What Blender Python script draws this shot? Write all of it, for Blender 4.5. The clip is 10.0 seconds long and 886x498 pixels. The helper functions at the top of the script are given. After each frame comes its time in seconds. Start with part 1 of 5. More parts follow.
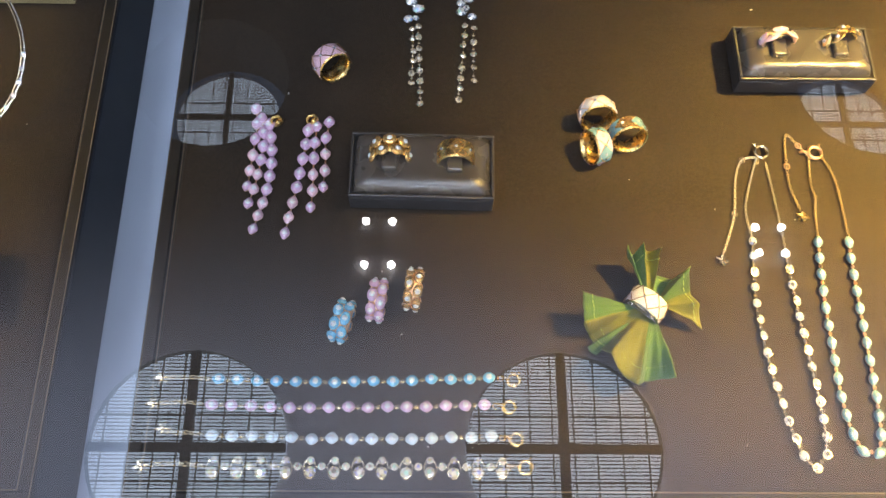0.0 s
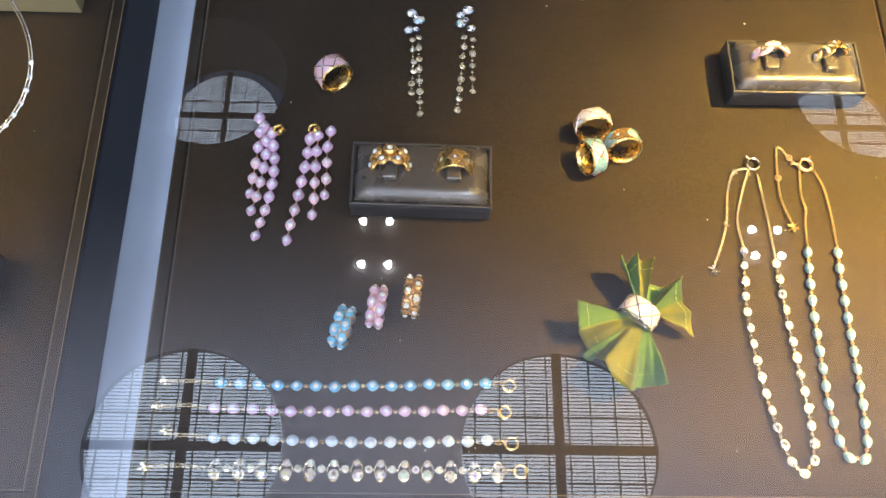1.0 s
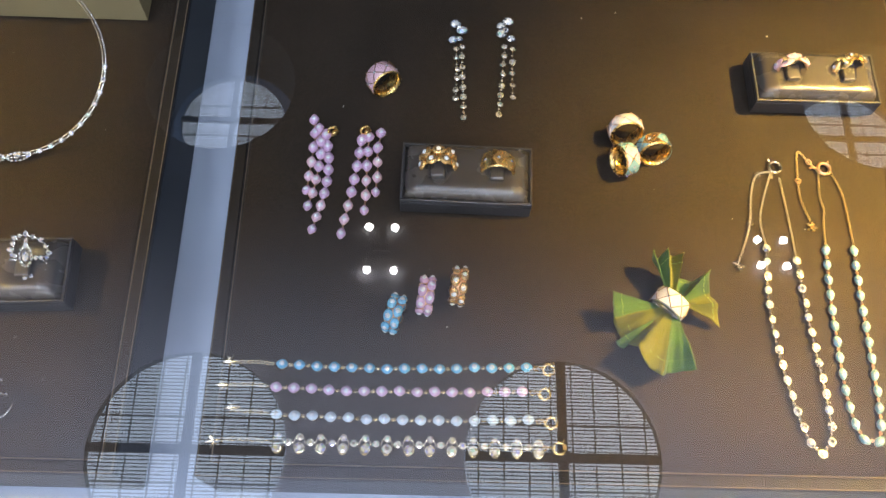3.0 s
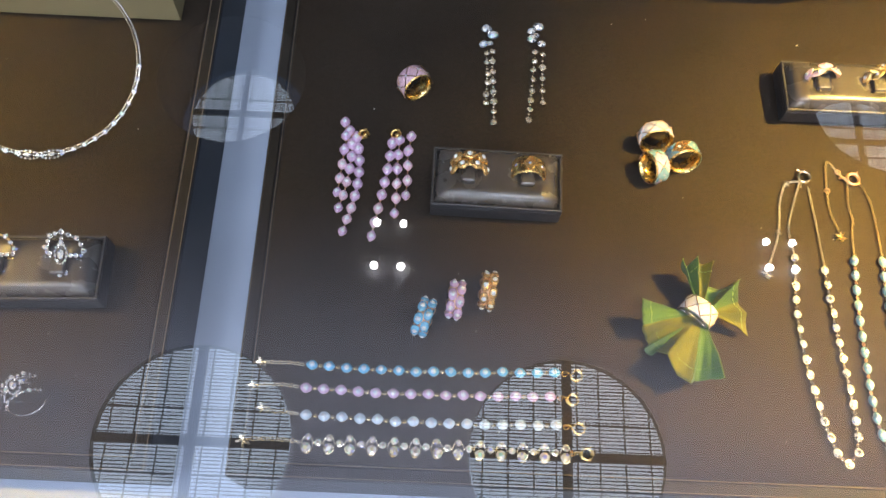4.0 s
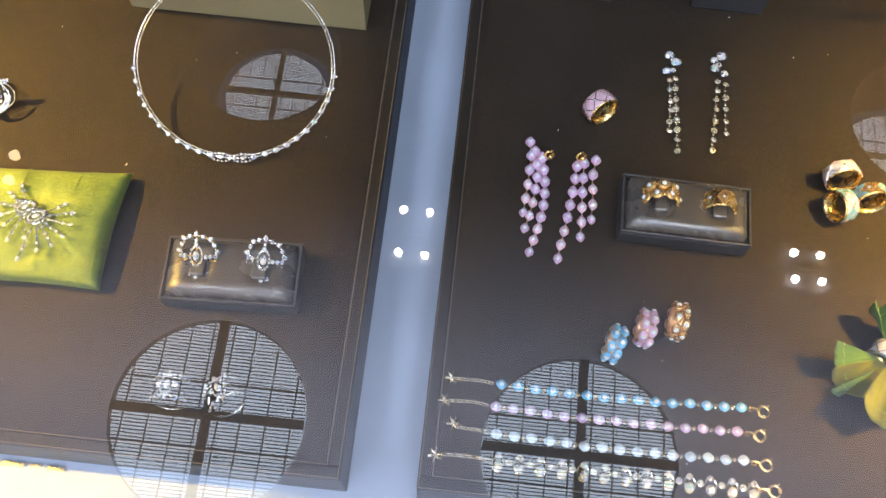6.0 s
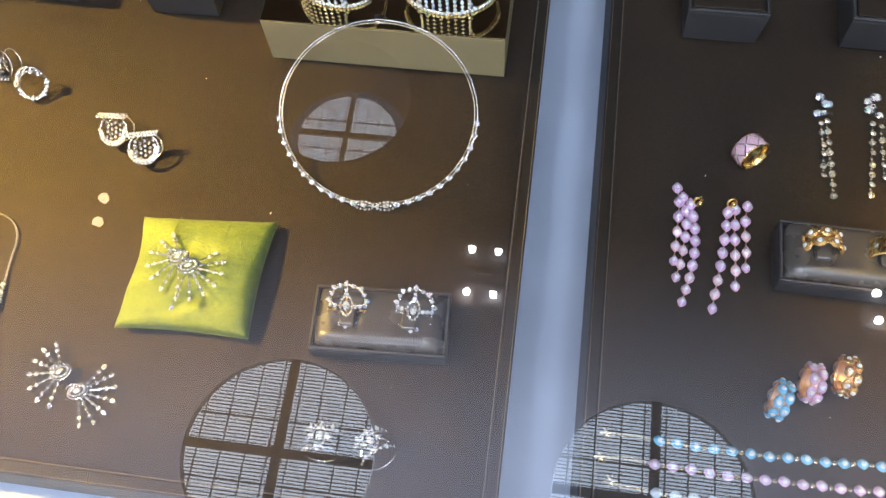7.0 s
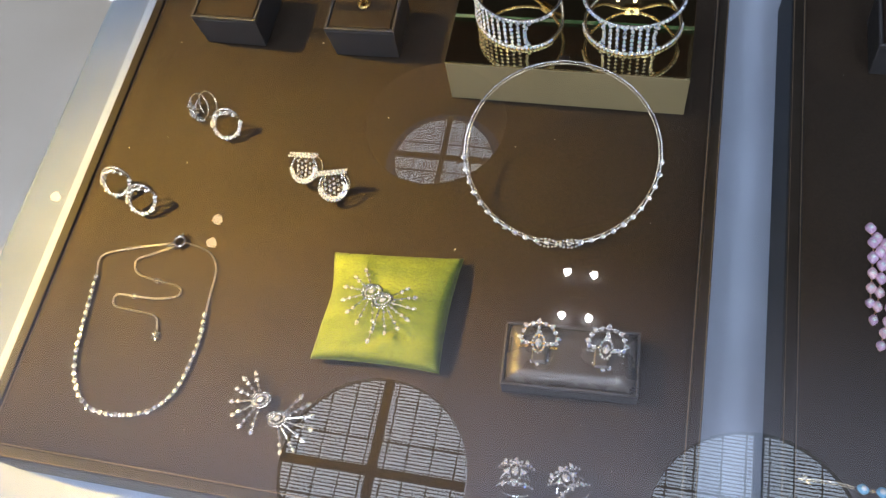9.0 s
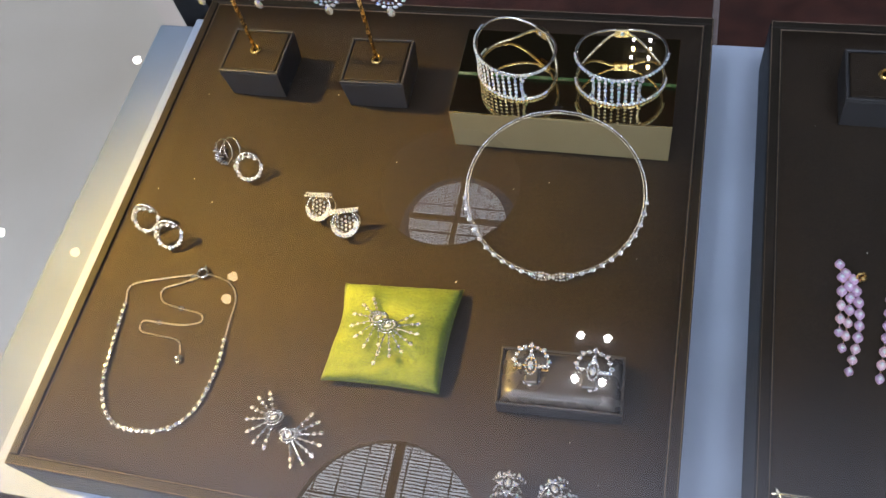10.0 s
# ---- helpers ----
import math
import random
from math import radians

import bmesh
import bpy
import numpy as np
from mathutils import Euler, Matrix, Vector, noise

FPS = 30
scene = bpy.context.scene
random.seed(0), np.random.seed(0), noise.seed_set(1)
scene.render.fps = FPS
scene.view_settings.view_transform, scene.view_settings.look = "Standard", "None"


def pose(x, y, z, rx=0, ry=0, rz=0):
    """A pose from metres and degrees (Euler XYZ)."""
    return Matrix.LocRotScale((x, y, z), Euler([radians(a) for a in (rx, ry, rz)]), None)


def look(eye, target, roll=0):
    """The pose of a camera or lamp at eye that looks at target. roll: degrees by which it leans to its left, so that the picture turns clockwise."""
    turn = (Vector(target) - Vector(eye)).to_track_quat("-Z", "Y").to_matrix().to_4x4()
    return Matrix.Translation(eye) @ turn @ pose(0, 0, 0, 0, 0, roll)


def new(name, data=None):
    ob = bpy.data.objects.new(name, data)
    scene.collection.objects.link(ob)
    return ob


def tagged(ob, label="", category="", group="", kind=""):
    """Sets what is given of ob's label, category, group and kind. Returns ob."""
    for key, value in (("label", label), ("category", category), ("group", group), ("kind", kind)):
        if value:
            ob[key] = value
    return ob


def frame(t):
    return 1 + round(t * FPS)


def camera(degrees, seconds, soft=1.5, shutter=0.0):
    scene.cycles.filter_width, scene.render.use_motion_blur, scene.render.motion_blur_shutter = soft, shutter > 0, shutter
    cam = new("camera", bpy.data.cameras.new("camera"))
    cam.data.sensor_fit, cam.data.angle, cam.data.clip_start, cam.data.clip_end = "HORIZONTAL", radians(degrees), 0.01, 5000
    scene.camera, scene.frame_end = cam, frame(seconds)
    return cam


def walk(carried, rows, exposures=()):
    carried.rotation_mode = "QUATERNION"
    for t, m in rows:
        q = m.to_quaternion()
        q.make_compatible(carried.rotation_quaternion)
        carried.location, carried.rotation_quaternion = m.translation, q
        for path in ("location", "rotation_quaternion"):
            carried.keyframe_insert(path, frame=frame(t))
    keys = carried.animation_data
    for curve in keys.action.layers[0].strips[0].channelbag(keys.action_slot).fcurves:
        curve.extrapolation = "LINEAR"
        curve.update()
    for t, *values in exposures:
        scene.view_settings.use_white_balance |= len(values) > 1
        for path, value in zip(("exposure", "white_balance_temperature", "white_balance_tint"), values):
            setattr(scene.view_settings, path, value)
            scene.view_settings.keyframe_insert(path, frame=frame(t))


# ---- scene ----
cam = camera(54.22, 10.0)
PATH = [
    (0, (0.1420, -0.0410, 0.4210), (0.1800, 0.7170, -1.4290), 3.2),
    (0.5, (0.1430, -0.0390, 0.4260), (0.1840, 0.7070, -1.4290), 3.7),
    (1, (0.1410, -0.0410, 0.4320), (0.1860, 0.7170, -1.4180), 4.1),
    (1.5, (0.1380, -0.0490, 0.4370), (0.1860, 0.7320, -1.4030), 4.2),
    (2, (0.1320, -0.0580, 0.4480), (0.1780, 0.7300, -1.3900), 4.1),
    (2.5, (0.1240, -0.0620, 0.4560), (0.1660, 0.7190, -1.3850), 4.1),
    (4, (0.1050, -0.0590, 0.4650), (0.1230, 0.7060, -1.3830), 3.8),
    (4.5, (0.0930, -0.0580, 0.4630), (0.1120, 0.7060, -1.3860), 4.8),
    (5, (0.0760, -0.0560, 0.4660), (0.0740, 0.6970, -1.3870), 4.7),
    (6.3, (-0.0100, -0.0500, 0.4740), (-0.0580, 0.6880, -1.3840), 2.8),
    (6.5, (-0.0180, -0.0560, 0.4680), (-0.1100, 0.7270, -1.3700), 0.1),
    (7, (-0.0400, -0.0470, 0.4670), (-0.2300, 0.7570, -1.3540), -6.2),
    (7.5, (-0.0660, -0.0390, 0.4650), (-0.3200, 0.7700, -1.3470), -10.1),
    (8, (-0.0830, -0.0380, 0.4680), (-0.4090, 0.7720, -1.3320), -14.1),
    (8.5, (-0.0930, -0.0400, 0.4740), (-0.4610, 0.7730, -1.3150), -16.1),
    (9, (-0.0940, -0.0510, 0.4840), (-0.4990, 0.7640, -1.2970), -17.4),
    (9.5, (-0.0830, -0.0680, 0.5020), (-0.5120, 0.7980, -1.2490), -16.9),
    (10, (-0.0750, -0.0860, 0.5140), (-0.5260, 0.8490, -1.1950), -16.2),
]
walk(cam, [(t, look(eye, target, roll)) for t, eye, target, roll in PATH], exposures=((0.0, 0.26), (1.0, 0.54), (2.0, 0.56), (2.5, 0.24), (4.0, 0.28), (5.0, 0.36), (7.0, 0.54), (8.0, 0.36), (9.0, 0.18), (10.0, 0.18)))

# ---- light and exposure ----
world = bpy.data.worlds.new("hall_daylight")
scene.world = world
world.use_nodes = True
wn = world.node_tree
sky = wn.nodes.new("ShaderNodeTexSky")
sky.sky_type, sky.sun_disc = "NISHITA", False
sky.sun_elevation, sky.sun_rotation = radians(38), radians(200)
wn.nodes["Background"].inputs["Strength"].default_value = 0.07
wn.links.new(sky.outputs["Color"], wn.nodes["Background"].inputs["Color"])


def lamp(name, kind, place, target, energy, colour, size=0.1, spot=60.0):
    data = bpy.data.lights.new(name, kind)
    data.energy, data.color = energy, colour
    if kind == "AREA":
        data.shape, data.size = "DISK", size
    else:
        data.shadow_soft_size = size
    if kind == "SPOT":
        data.spot_size, data.spot_blend = radians(spot), 1.0
    ob = new(name, data)
    ob.matrix_world = look(place, target)
    return ob


# warm shop spotlights, one on the outer half of each tray
WARM = (1.0, 0.62, 0.12)
lamp("shop_spot", "SPOT", (-3.95, 0.45, 3.92), (-0.390, 0.16, 0), 10500, WARM, 0.16, 4.3)
lamp("shop_spot", "SPOT", (2.85, 0.60, 3.92), (0.450, 0.15, 0), 13500, WARM, 0.16, 5.0)
# added fill lamps overhead and behind, for unseen skylights; the slab there is closed
for lx, ly in ((-6.4, -5.0), (3.8, -5.0), (-6.4, -14.0), (3.8, -14.0)):
    lamp("skylight_fill", "AREA", (lx, ly, 19.0), (lx, ly, 0), 820, (0.73, 0.82, 0.98), 5.5)

# added fill light far behind, aimed up to brighten the ceiling; no window there
lamp("ceiling_fill_lamp", "AREA", (0, -19, 6.0), (0, -13, 20.0), 6800, (0.70, 0.80, 1.0), 9.0)

# ---- materials ----


def material(name, colour, rough=0.5, metal=0.0, vary=0.0, scale=60.0, bump=0.0, bump_scale=800.0, coat=0.0, tint=0.0, sheen=0.0, alt=None, island=False, spec=0.5, stretch=None, grain=0.0):
    m = bpy.data.materials.new(name)
    m.use_nodes = True
    t = m.node_tree
    b = t.nodes["Principled BSDF"]
    b.inputs["Base Color"].default_value = (*colour, 1)
    b.inputs["Roughness"].default_value = rough
    b.inputs["Metallic"].default_value = metal
    b.inputs["Coat Weight"].default_value = coat
    b.inputs["Sheen Weight"].default_value = sheen
    b.inputs["Specular IOR Level"].default_value = spec
    co = t.nodes.new("ShaderNodeTexCoord")
    source = co.outputs["Object"]
    if stretch:
        mp = t.nodes.new("ShaderNodeMapping")
        mp.inputs["Scale"].default_value = stretch
        t.links.new(source, mp.inputs["Vector"])
        source = mp.outputs["Vector"]
    if vary or alt:
        n = t.nodes.new("ShaderNodeTexNoise")
        n.inputs["Scale"].default_value, n.inputs["Detail"].default_value = scale, 6
        t.links.new(source, n.inputs["Vector"])
        r = t.nodes.new("ShaderNodeValToRGB")
        low = [c * (1 - vary) for c in colour]
        high = list(alt) if alt else [min(1, c * (1 + vary)) for c in colour]
        r.color_ramp.elements[0].position, r.color_ramp.elements[0].color = 0.32, (*low, 1)
        r.color_ramp.elements[1].position, r.color_ramp.elements[1].color = 0.70, (*high, 1)
        t.links.new(n.outputs["Fac"], r.inputs["Fac"])
        t.links.new(r.outputs["Color"], b.inputs["Base Color"])
        rr = t.nodes.new("ShaderNodeMapRange")
        rr.inputs["To Min"].default_value, rr.inputs["To Max"].default_value = max(0.02, rough - 0.08), min(1, rough + 0.08)
        t.links.new(n.outputs["Fac"], rr.inputs["Value"])
        t.links.new(rr.outputs["Result"], b.inputs["Roughness"])
    if grain:
        fine = t.nodes.new("ShaderNodeTexNoise")
        fine.inputs["Scale"].default_value, fine.inputs["Detail"].default_value = 900, 3
        t.links.new(source, fine.inputs["Vector"])
        lift = t.nodes.new("ShaderNodeMapRange")
        lift.inputs["From Min"].default_value, lift.inputs["From Max"].default_value = 0.36, 0.64
        lift.inputs["To Min"].default_value, lift.inputs["To Max"].default_value = 1 - grain, 1 + grain
        t.links.new(fine.outputs["Fac"], lift.inputs["Value"])
        mul = t.nodes.new("ShaderNodeVectorMath")
        mul.operation = "SCALE"
        t.links.new(r.outputs["Color"], mul.inputs[0])
        t.links.new(lift.outputs["Result"], mul.inputs["Scale"])
        t.links.new(mul.outputs["Vector"], b.inputs["Base Color"])
    if tint:
        # each piece its own slight shade
        src = t.nodes.new("ShaderNodeNewGeometry").outputs["Random Per Island"] if island else t.nodes.new("ShaderNodeObjectInfo").outputs["Random"]
        h = t.nodes.new("ShaderNodeHueSaturation")
        h.inputs["Color"].default_value = (*colour, 1)
        mr = t.nodes.new("ShaderNodeMapRange")
        mr.inputs["To Min"].default_value, mr.inputs["To Max"].default_value = 1 - tint, 1 + tint
        t.links.new(src, mr.inputs["Value"])
        t.links.new(mr.outputs["Result"], h.inputs["Value"])
        t.links.new(h.outputs["Color"], b.inputs["Base Color"])
    if bump:
        n2 = t.nodes.new("ShaderNodeTexNoise")
        n2.inputs["Scale"].default_value, n2.inputs["Detail"].default_value = bump_scale, 3
        t.links.new(source, n2.inputs["Vector"])
        bp = t.nodes.new("ShaderNodeBump")
        bp.inputs["Strength"].default_value, bp.inputs["Distance"].default_value = bump, 0.0006
        t.links.new(n2.outputs["Fac"], bp.inputs["Height"])
        t.links.new(bp.outputs["Normal"], b.inputs["Normal"])
    return m


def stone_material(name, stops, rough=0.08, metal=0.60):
    """Cut stones: sparkle painted as a few facet shades, shifted from stone to stone."""
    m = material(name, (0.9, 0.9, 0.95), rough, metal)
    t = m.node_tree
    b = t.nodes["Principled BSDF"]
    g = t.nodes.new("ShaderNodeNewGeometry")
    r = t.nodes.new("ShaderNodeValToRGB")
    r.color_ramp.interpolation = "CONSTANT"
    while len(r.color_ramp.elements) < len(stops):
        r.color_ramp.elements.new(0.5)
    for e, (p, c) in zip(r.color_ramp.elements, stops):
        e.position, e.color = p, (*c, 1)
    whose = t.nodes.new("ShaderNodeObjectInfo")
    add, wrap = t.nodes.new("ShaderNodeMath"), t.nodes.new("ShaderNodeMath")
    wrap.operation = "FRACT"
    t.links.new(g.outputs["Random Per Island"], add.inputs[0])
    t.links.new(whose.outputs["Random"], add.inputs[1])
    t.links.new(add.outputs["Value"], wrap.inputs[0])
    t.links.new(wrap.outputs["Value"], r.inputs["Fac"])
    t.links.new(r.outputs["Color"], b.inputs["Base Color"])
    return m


def glowing(name, colour, strength):
    m = bpy.data.materials.new(name)
    m.use_nodes = True
    t = m.node_tree
    e = t.nodes.new("ShaderNodeEmission")
    e.inputs["Color"].default_value, e.inputs["Strength"].default_value = (*colour, 1), strength
    t.links.new(e.outputs["Emission"], t.nodes["Material Output"].inputs["Surface"])
    return m


def pane_material(name, share, colour=(1, 1, 1)):
    """Clear glass with a mirror share on its polished face."""
    m = bpy.data.materials.new(name)
    m.use_nodes = True
    t = m.node_tree
    clear = t.nodes.new("ShaderNodeBsdfTransparent")
    clear.inputs["Color"].default_value = (*colour, 1)
    gloss = t.nodes.new("ShaderNodeBsdfGlossy")
    gloss.inputs["Roughness"].default_value = 0.0
    mix = t.nodes.new("ShaderNodeMixShader")
    mix.inputs["Fac"].default_value = share
    t.links.new(clear.outputs["BSDF"], mix.inputs[1])
    t.links.new(gloss.outputs["BSDF"], mix.inputs[2])
    t.links.new(mix.outputs["Shader"], t.nodes["Material Output"].inputs["Surface"])
    return m


LEATHER = material("brown_leather", (0.0265, 0.0170, 0.0100), 0.48, 0, 0.16, 26, 1.2, 1500, spec=0.24, grain=0.34)
LEATHER_EDGE = material("brown_leather_border", (0.022, 0.017, 0.013), 0.50, 0, 0.15, 60, 0.25, 1500, spec=0.15)
# blue in the side leather's colour stands in for grazing sky reflection
TRAYSIDE = material("sky_tinted_leather", (0.026, 0.030, 0.038), 0.50, 0, 0.15, 60, 0.25, 1500, spec=0.2)
STITCH = material("tan_seam", (0.22, 0.160, 0.105), 0.5, 0, 0.2, 400)
BOXSKIN = material("charcoal_leatherette", (0.045, 0.043, 0.046), 0.38, 0, 0.15, 90, 0.25, 2200)
SATIN = material("dark_satin_leather", (0.075, 0.064, 0.058), 0.27, 0.15, 0.15, 60, 0.2, 1800, coat=0.6, spec=1.0)
BASE = material("pale_base", (0.42, 0.48, 0.59), 0.6, 0, 0.10, 14, 0.1, 900)
# even blue-grey that paints the band of shade and reflection beside the base
SHADEBAND = material("blue_grey_shade", (0.27, 0.31, 0.37), 0.8, 0.0, 0.08, 20, spec=0.1)
FLOOR = material("beige_marble", (0.66, 0.54, 0.43), 0.35, 0, 0.12, 1.6, alt=(0.78, 0.66, 0.55))
WOOD = material("dark_red_wood", (0.050, 0.016, 0.011), 0.4, 0, 0.4, 9, 0.2, 300, stretch=(6, 6, 0.6))
BLACK = material("black_metal", (0.012, 0.012, 0.014), 0.4, 0.4, 0.2, 60)
GOLD = material("yellow_gold", (0.95, 0.64, 0.24), 0.27, 1.0, 0.08, 300)
ROSE = material("rose_gold", (0.93, 0.60, 0.38), 0.30, 1.0, 0.08, 300)
SILVER = material("white_gold", (0.82, 0.80, 0.77), 0.13, 1.0, 0.08, 300)
PALEGOLD = material("pale_gold_chain", (0.86, 0.74, 0.52), 0.18, 1.0, 0.08, 300)
CHAINGOLD = material("fine_gold_chain", (0.80, 0.62, 0.38), 0.30, 0.9)
CHAINSILVER = material("fine_white_gold_chain", (0.78, 0.72, 0.62), 0.30, 0.9)
GOLDMIRROR = material("gold_mirror", (0.80, 0.62, 0.28), 0.006, 1.0)
GOLDSATIN = material("satin_champagne", (0.52, 0.42, 0.22), 0.38, 0.45, 0.06, 30, 0.05, 1200)
# glints are put into these colours as bright, tinted and dark facets
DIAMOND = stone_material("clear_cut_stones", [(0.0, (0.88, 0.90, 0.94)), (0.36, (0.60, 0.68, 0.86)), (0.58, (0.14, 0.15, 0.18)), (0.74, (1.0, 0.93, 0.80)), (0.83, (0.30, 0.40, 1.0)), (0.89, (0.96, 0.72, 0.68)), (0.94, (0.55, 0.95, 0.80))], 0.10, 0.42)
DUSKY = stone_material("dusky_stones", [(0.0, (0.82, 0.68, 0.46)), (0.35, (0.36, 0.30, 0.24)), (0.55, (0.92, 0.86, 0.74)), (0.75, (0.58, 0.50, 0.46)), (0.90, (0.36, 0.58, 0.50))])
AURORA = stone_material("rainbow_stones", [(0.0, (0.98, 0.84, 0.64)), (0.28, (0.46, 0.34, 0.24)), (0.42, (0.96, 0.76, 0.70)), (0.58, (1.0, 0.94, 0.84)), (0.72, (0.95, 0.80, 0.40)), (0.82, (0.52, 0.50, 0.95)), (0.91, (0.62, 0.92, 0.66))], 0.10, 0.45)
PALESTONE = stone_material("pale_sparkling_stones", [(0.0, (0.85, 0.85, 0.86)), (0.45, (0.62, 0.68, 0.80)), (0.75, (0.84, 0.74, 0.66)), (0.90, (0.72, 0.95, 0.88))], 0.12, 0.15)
PINK = material("pink_lilac_enamel", (0.74, 0.48, 0.56), 0.16, 0, tint=0.10, coat=0.6)
LILAC = material("lilac_enamel", (0.62, 0.40, 0.58), 0.16, 0, tint=0.10, coat=0.6)
BLUE = material("sky_blue_enamel", (0.16, 0.46, 0.68), 0.16, 0, tint=0.12, coat=0.6)
ICE = material("ice_blue_enamel", (0.60, 0.69, 0.76), 0.14, 0, tint=0.08, coat=0.6)
AQUA = material("aqua_enamel", (0.25, 0.43, 0.48), 0.16, 0, tint=0.12, coat=0.6)
CHAMPAGNE = material("champagne_gold_cells", (0.80, 0.48, 0.18), 0.24, 0.75)
WHITE = material("white_enamel", (0.80, 0.77, 0.76), 0.18, 0, coat=0.6)
BROWNLINE = material("brown_gold_line", (0.23, 0.13, 0.07), 0.3, 0.8)
SILK = material("lime_silk", (0.165, 0.235, 0.018), 0.48, 0, 0.25, 40, 1.0, 700, sheen=0.1, alt=(0.235, 0.29, 0.026), stretch=(0.7, 3.0, 1), grain=0.40)
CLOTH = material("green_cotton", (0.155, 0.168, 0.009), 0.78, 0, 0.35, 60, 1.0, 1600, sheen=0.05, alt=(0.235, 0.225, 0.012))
CLOTH_DEEP = material("deep_green_cotton", (0.075, 0.155, 0.027), 0.78, 0, 0.40, 60, 1.0, 1600, sheen=0.1)
THREAD = material("pale_thread", (0.35, 0.45, 0.12), 0.6)
GLASS = pane_material("clear_glass", 0.21)
CLEAR = pane_material("clear_glass_back", 0.0, (0.97, 0.99, 0.98))
GREENEDGE = material("green_glass_edge", (0.01, 0.10, 0.06), 0.2, 0)
SKYPANEL = glowing("daylight_panel", (0.68, 0.81, 1.0), 2.0)
SPOTGLOW = glowing("spot_bulb", (1.0, 0.97, 0.92), 16.0)
WARMGLOW = glowing("warm_bulb", (1.0, 0.72, 0.42), 4.0)


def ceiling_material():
    """Plaster whose pale-to-dark colour blend along the hall paints in fading light."""
    m = material("ceiling_light_falloff", (0.85, 0.82, 0.86), 0.8)
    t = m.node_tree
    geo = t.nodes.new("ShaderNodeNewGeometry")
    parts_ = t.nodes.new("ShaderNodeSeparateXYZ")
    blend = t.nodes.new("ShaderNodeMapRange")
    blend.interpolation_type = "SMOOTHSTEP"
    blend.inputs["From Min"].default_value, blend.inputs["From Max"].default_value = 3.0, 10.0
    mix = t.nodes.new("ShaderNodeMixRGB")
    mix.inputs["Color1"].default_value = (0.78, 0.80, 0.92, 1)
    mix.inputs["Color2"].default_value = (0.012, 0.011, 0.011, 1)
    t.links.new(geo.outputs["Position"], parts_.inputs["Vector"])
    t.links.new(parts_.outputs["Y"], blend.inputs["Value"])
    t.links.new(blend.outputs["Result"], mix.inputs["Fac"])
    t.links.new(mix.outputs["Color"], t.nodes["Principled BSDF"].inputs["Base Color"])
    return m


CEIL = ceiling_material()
WELL = material("well_wall", (0.20, 0.205, 0.22), 0.7, 0, 0.08, 0.5)
DARKBAR = material("dark_bar", (0.14, 0.14, 0.15), 0.6)

# ---- shape helpers ----


def thing(name, place, turn, label, category, group="", kind=""):
    ob = new(name)
    ob.empty_display_size = 0.01
    ob.matrix_world = pose(*place, 0, 0, turn)
    return tagged(ob, label, category, group, kind)


def mesh_of(name, bm, mats, smooth=False):
    me = bpy.data.meshes.new(name)
    bm.normal_update()
    bm.to_mesh(me)
    bm.free()
    for m in (mats if isinstance(mats, (list, tuple)) else (mats,)):
        me.materials.append(m)
    if smooth:
        me.polygons.foreach_set("use_smooth", [True] * len(me.polygons))
    return me


def part(name, bm, mats, parent=None, label="", smooth=False, at=None):
    ob = new(name, mesh_of(name, bm, mats, smooth))
    ob.parent = parent
    if at is not None:
        ob.matrix_basis = at
    return tagged(ob, label)


def piece(name, me, parent, at, label=""):
    ob = new(name, me)
    ob.parent = parent
    ob.matrix_basis = at
    return tagged(ob, label)


def block(bm, x0, x1, y0, y1, z0, z1, bevel=0.0, steps=2, slot=0):
    made = bmesh.ops.create_cube(bm, size=1, matrix=Matrix.Translation(((x0 + x1) / 2, (y0 + y1) / 2, (z0 + z1) / 2)) @ Matrix.Diagonal((x1 - x0, y1 - y0, z1 - z0, 1)))
    faces = {f for v in made["verts"] for f in v.link_faces}
    for f in faces:
        f.material_index = slot
    if bevel:
        edges = list({e for v in made["verts"] for e in v.link_edges})
        bmesh.ops.bevel(bm, geom=edges, offset=bevel, segments=steps, affect="EDGES", profile=0.5)
    return bm


def rings_to_faces(bm, rows, closed, slot=0):
    for i in range(len(rows) - (0 if closed else 1)):
        a, b = rows[i], rows[(i + 1) % len(rows)]
        for k in range(len(a)):
            f = bm.faces.new((a[k], a[(k + 1) % len(a)], b[(k + 1) % len(a)], b[k]))
            f.material_index = slot


def tube(bm, pts, r, n=6, closed=False, slot=0, taper=None):
    pts = [Vector(p) for p in pts]
    rows, side = [], None
    for i, p in enumerate(pts):
        a = pts[i - 1] if (i or closed) else p
        b = pts[(i + 1) % len(pts)] if (i < len(pts) - 1 or closed) else p
        d = (b - a).normalized()
        if side is None:
            side = d.cross(Vector((0.03, 0.02, 1)))
            if side.length < 0.01:
                side = d.cross(Vector((1, 0, 0)))
        side = (side - d * side.dot(d)).normalized()
        up = d.cross(side)
        rr = r * (taper(i / max(1, len(pts) - 1)) if taper else 1)
        rows.append([bm.verts.new(p + (side * math.cos(k * math.tau / n) + up * math.sin(k * math.tau / n)) * rr) for k in range(n)])
    rings_to_faces(bm, rows, closed, slot)
    if not closed:
        for row, flip in ((rows[0], False), (rows[-1], True)):
            f = bm.faces.new(row if flip else row[::-1])
            f.material_index = slot
    return bm


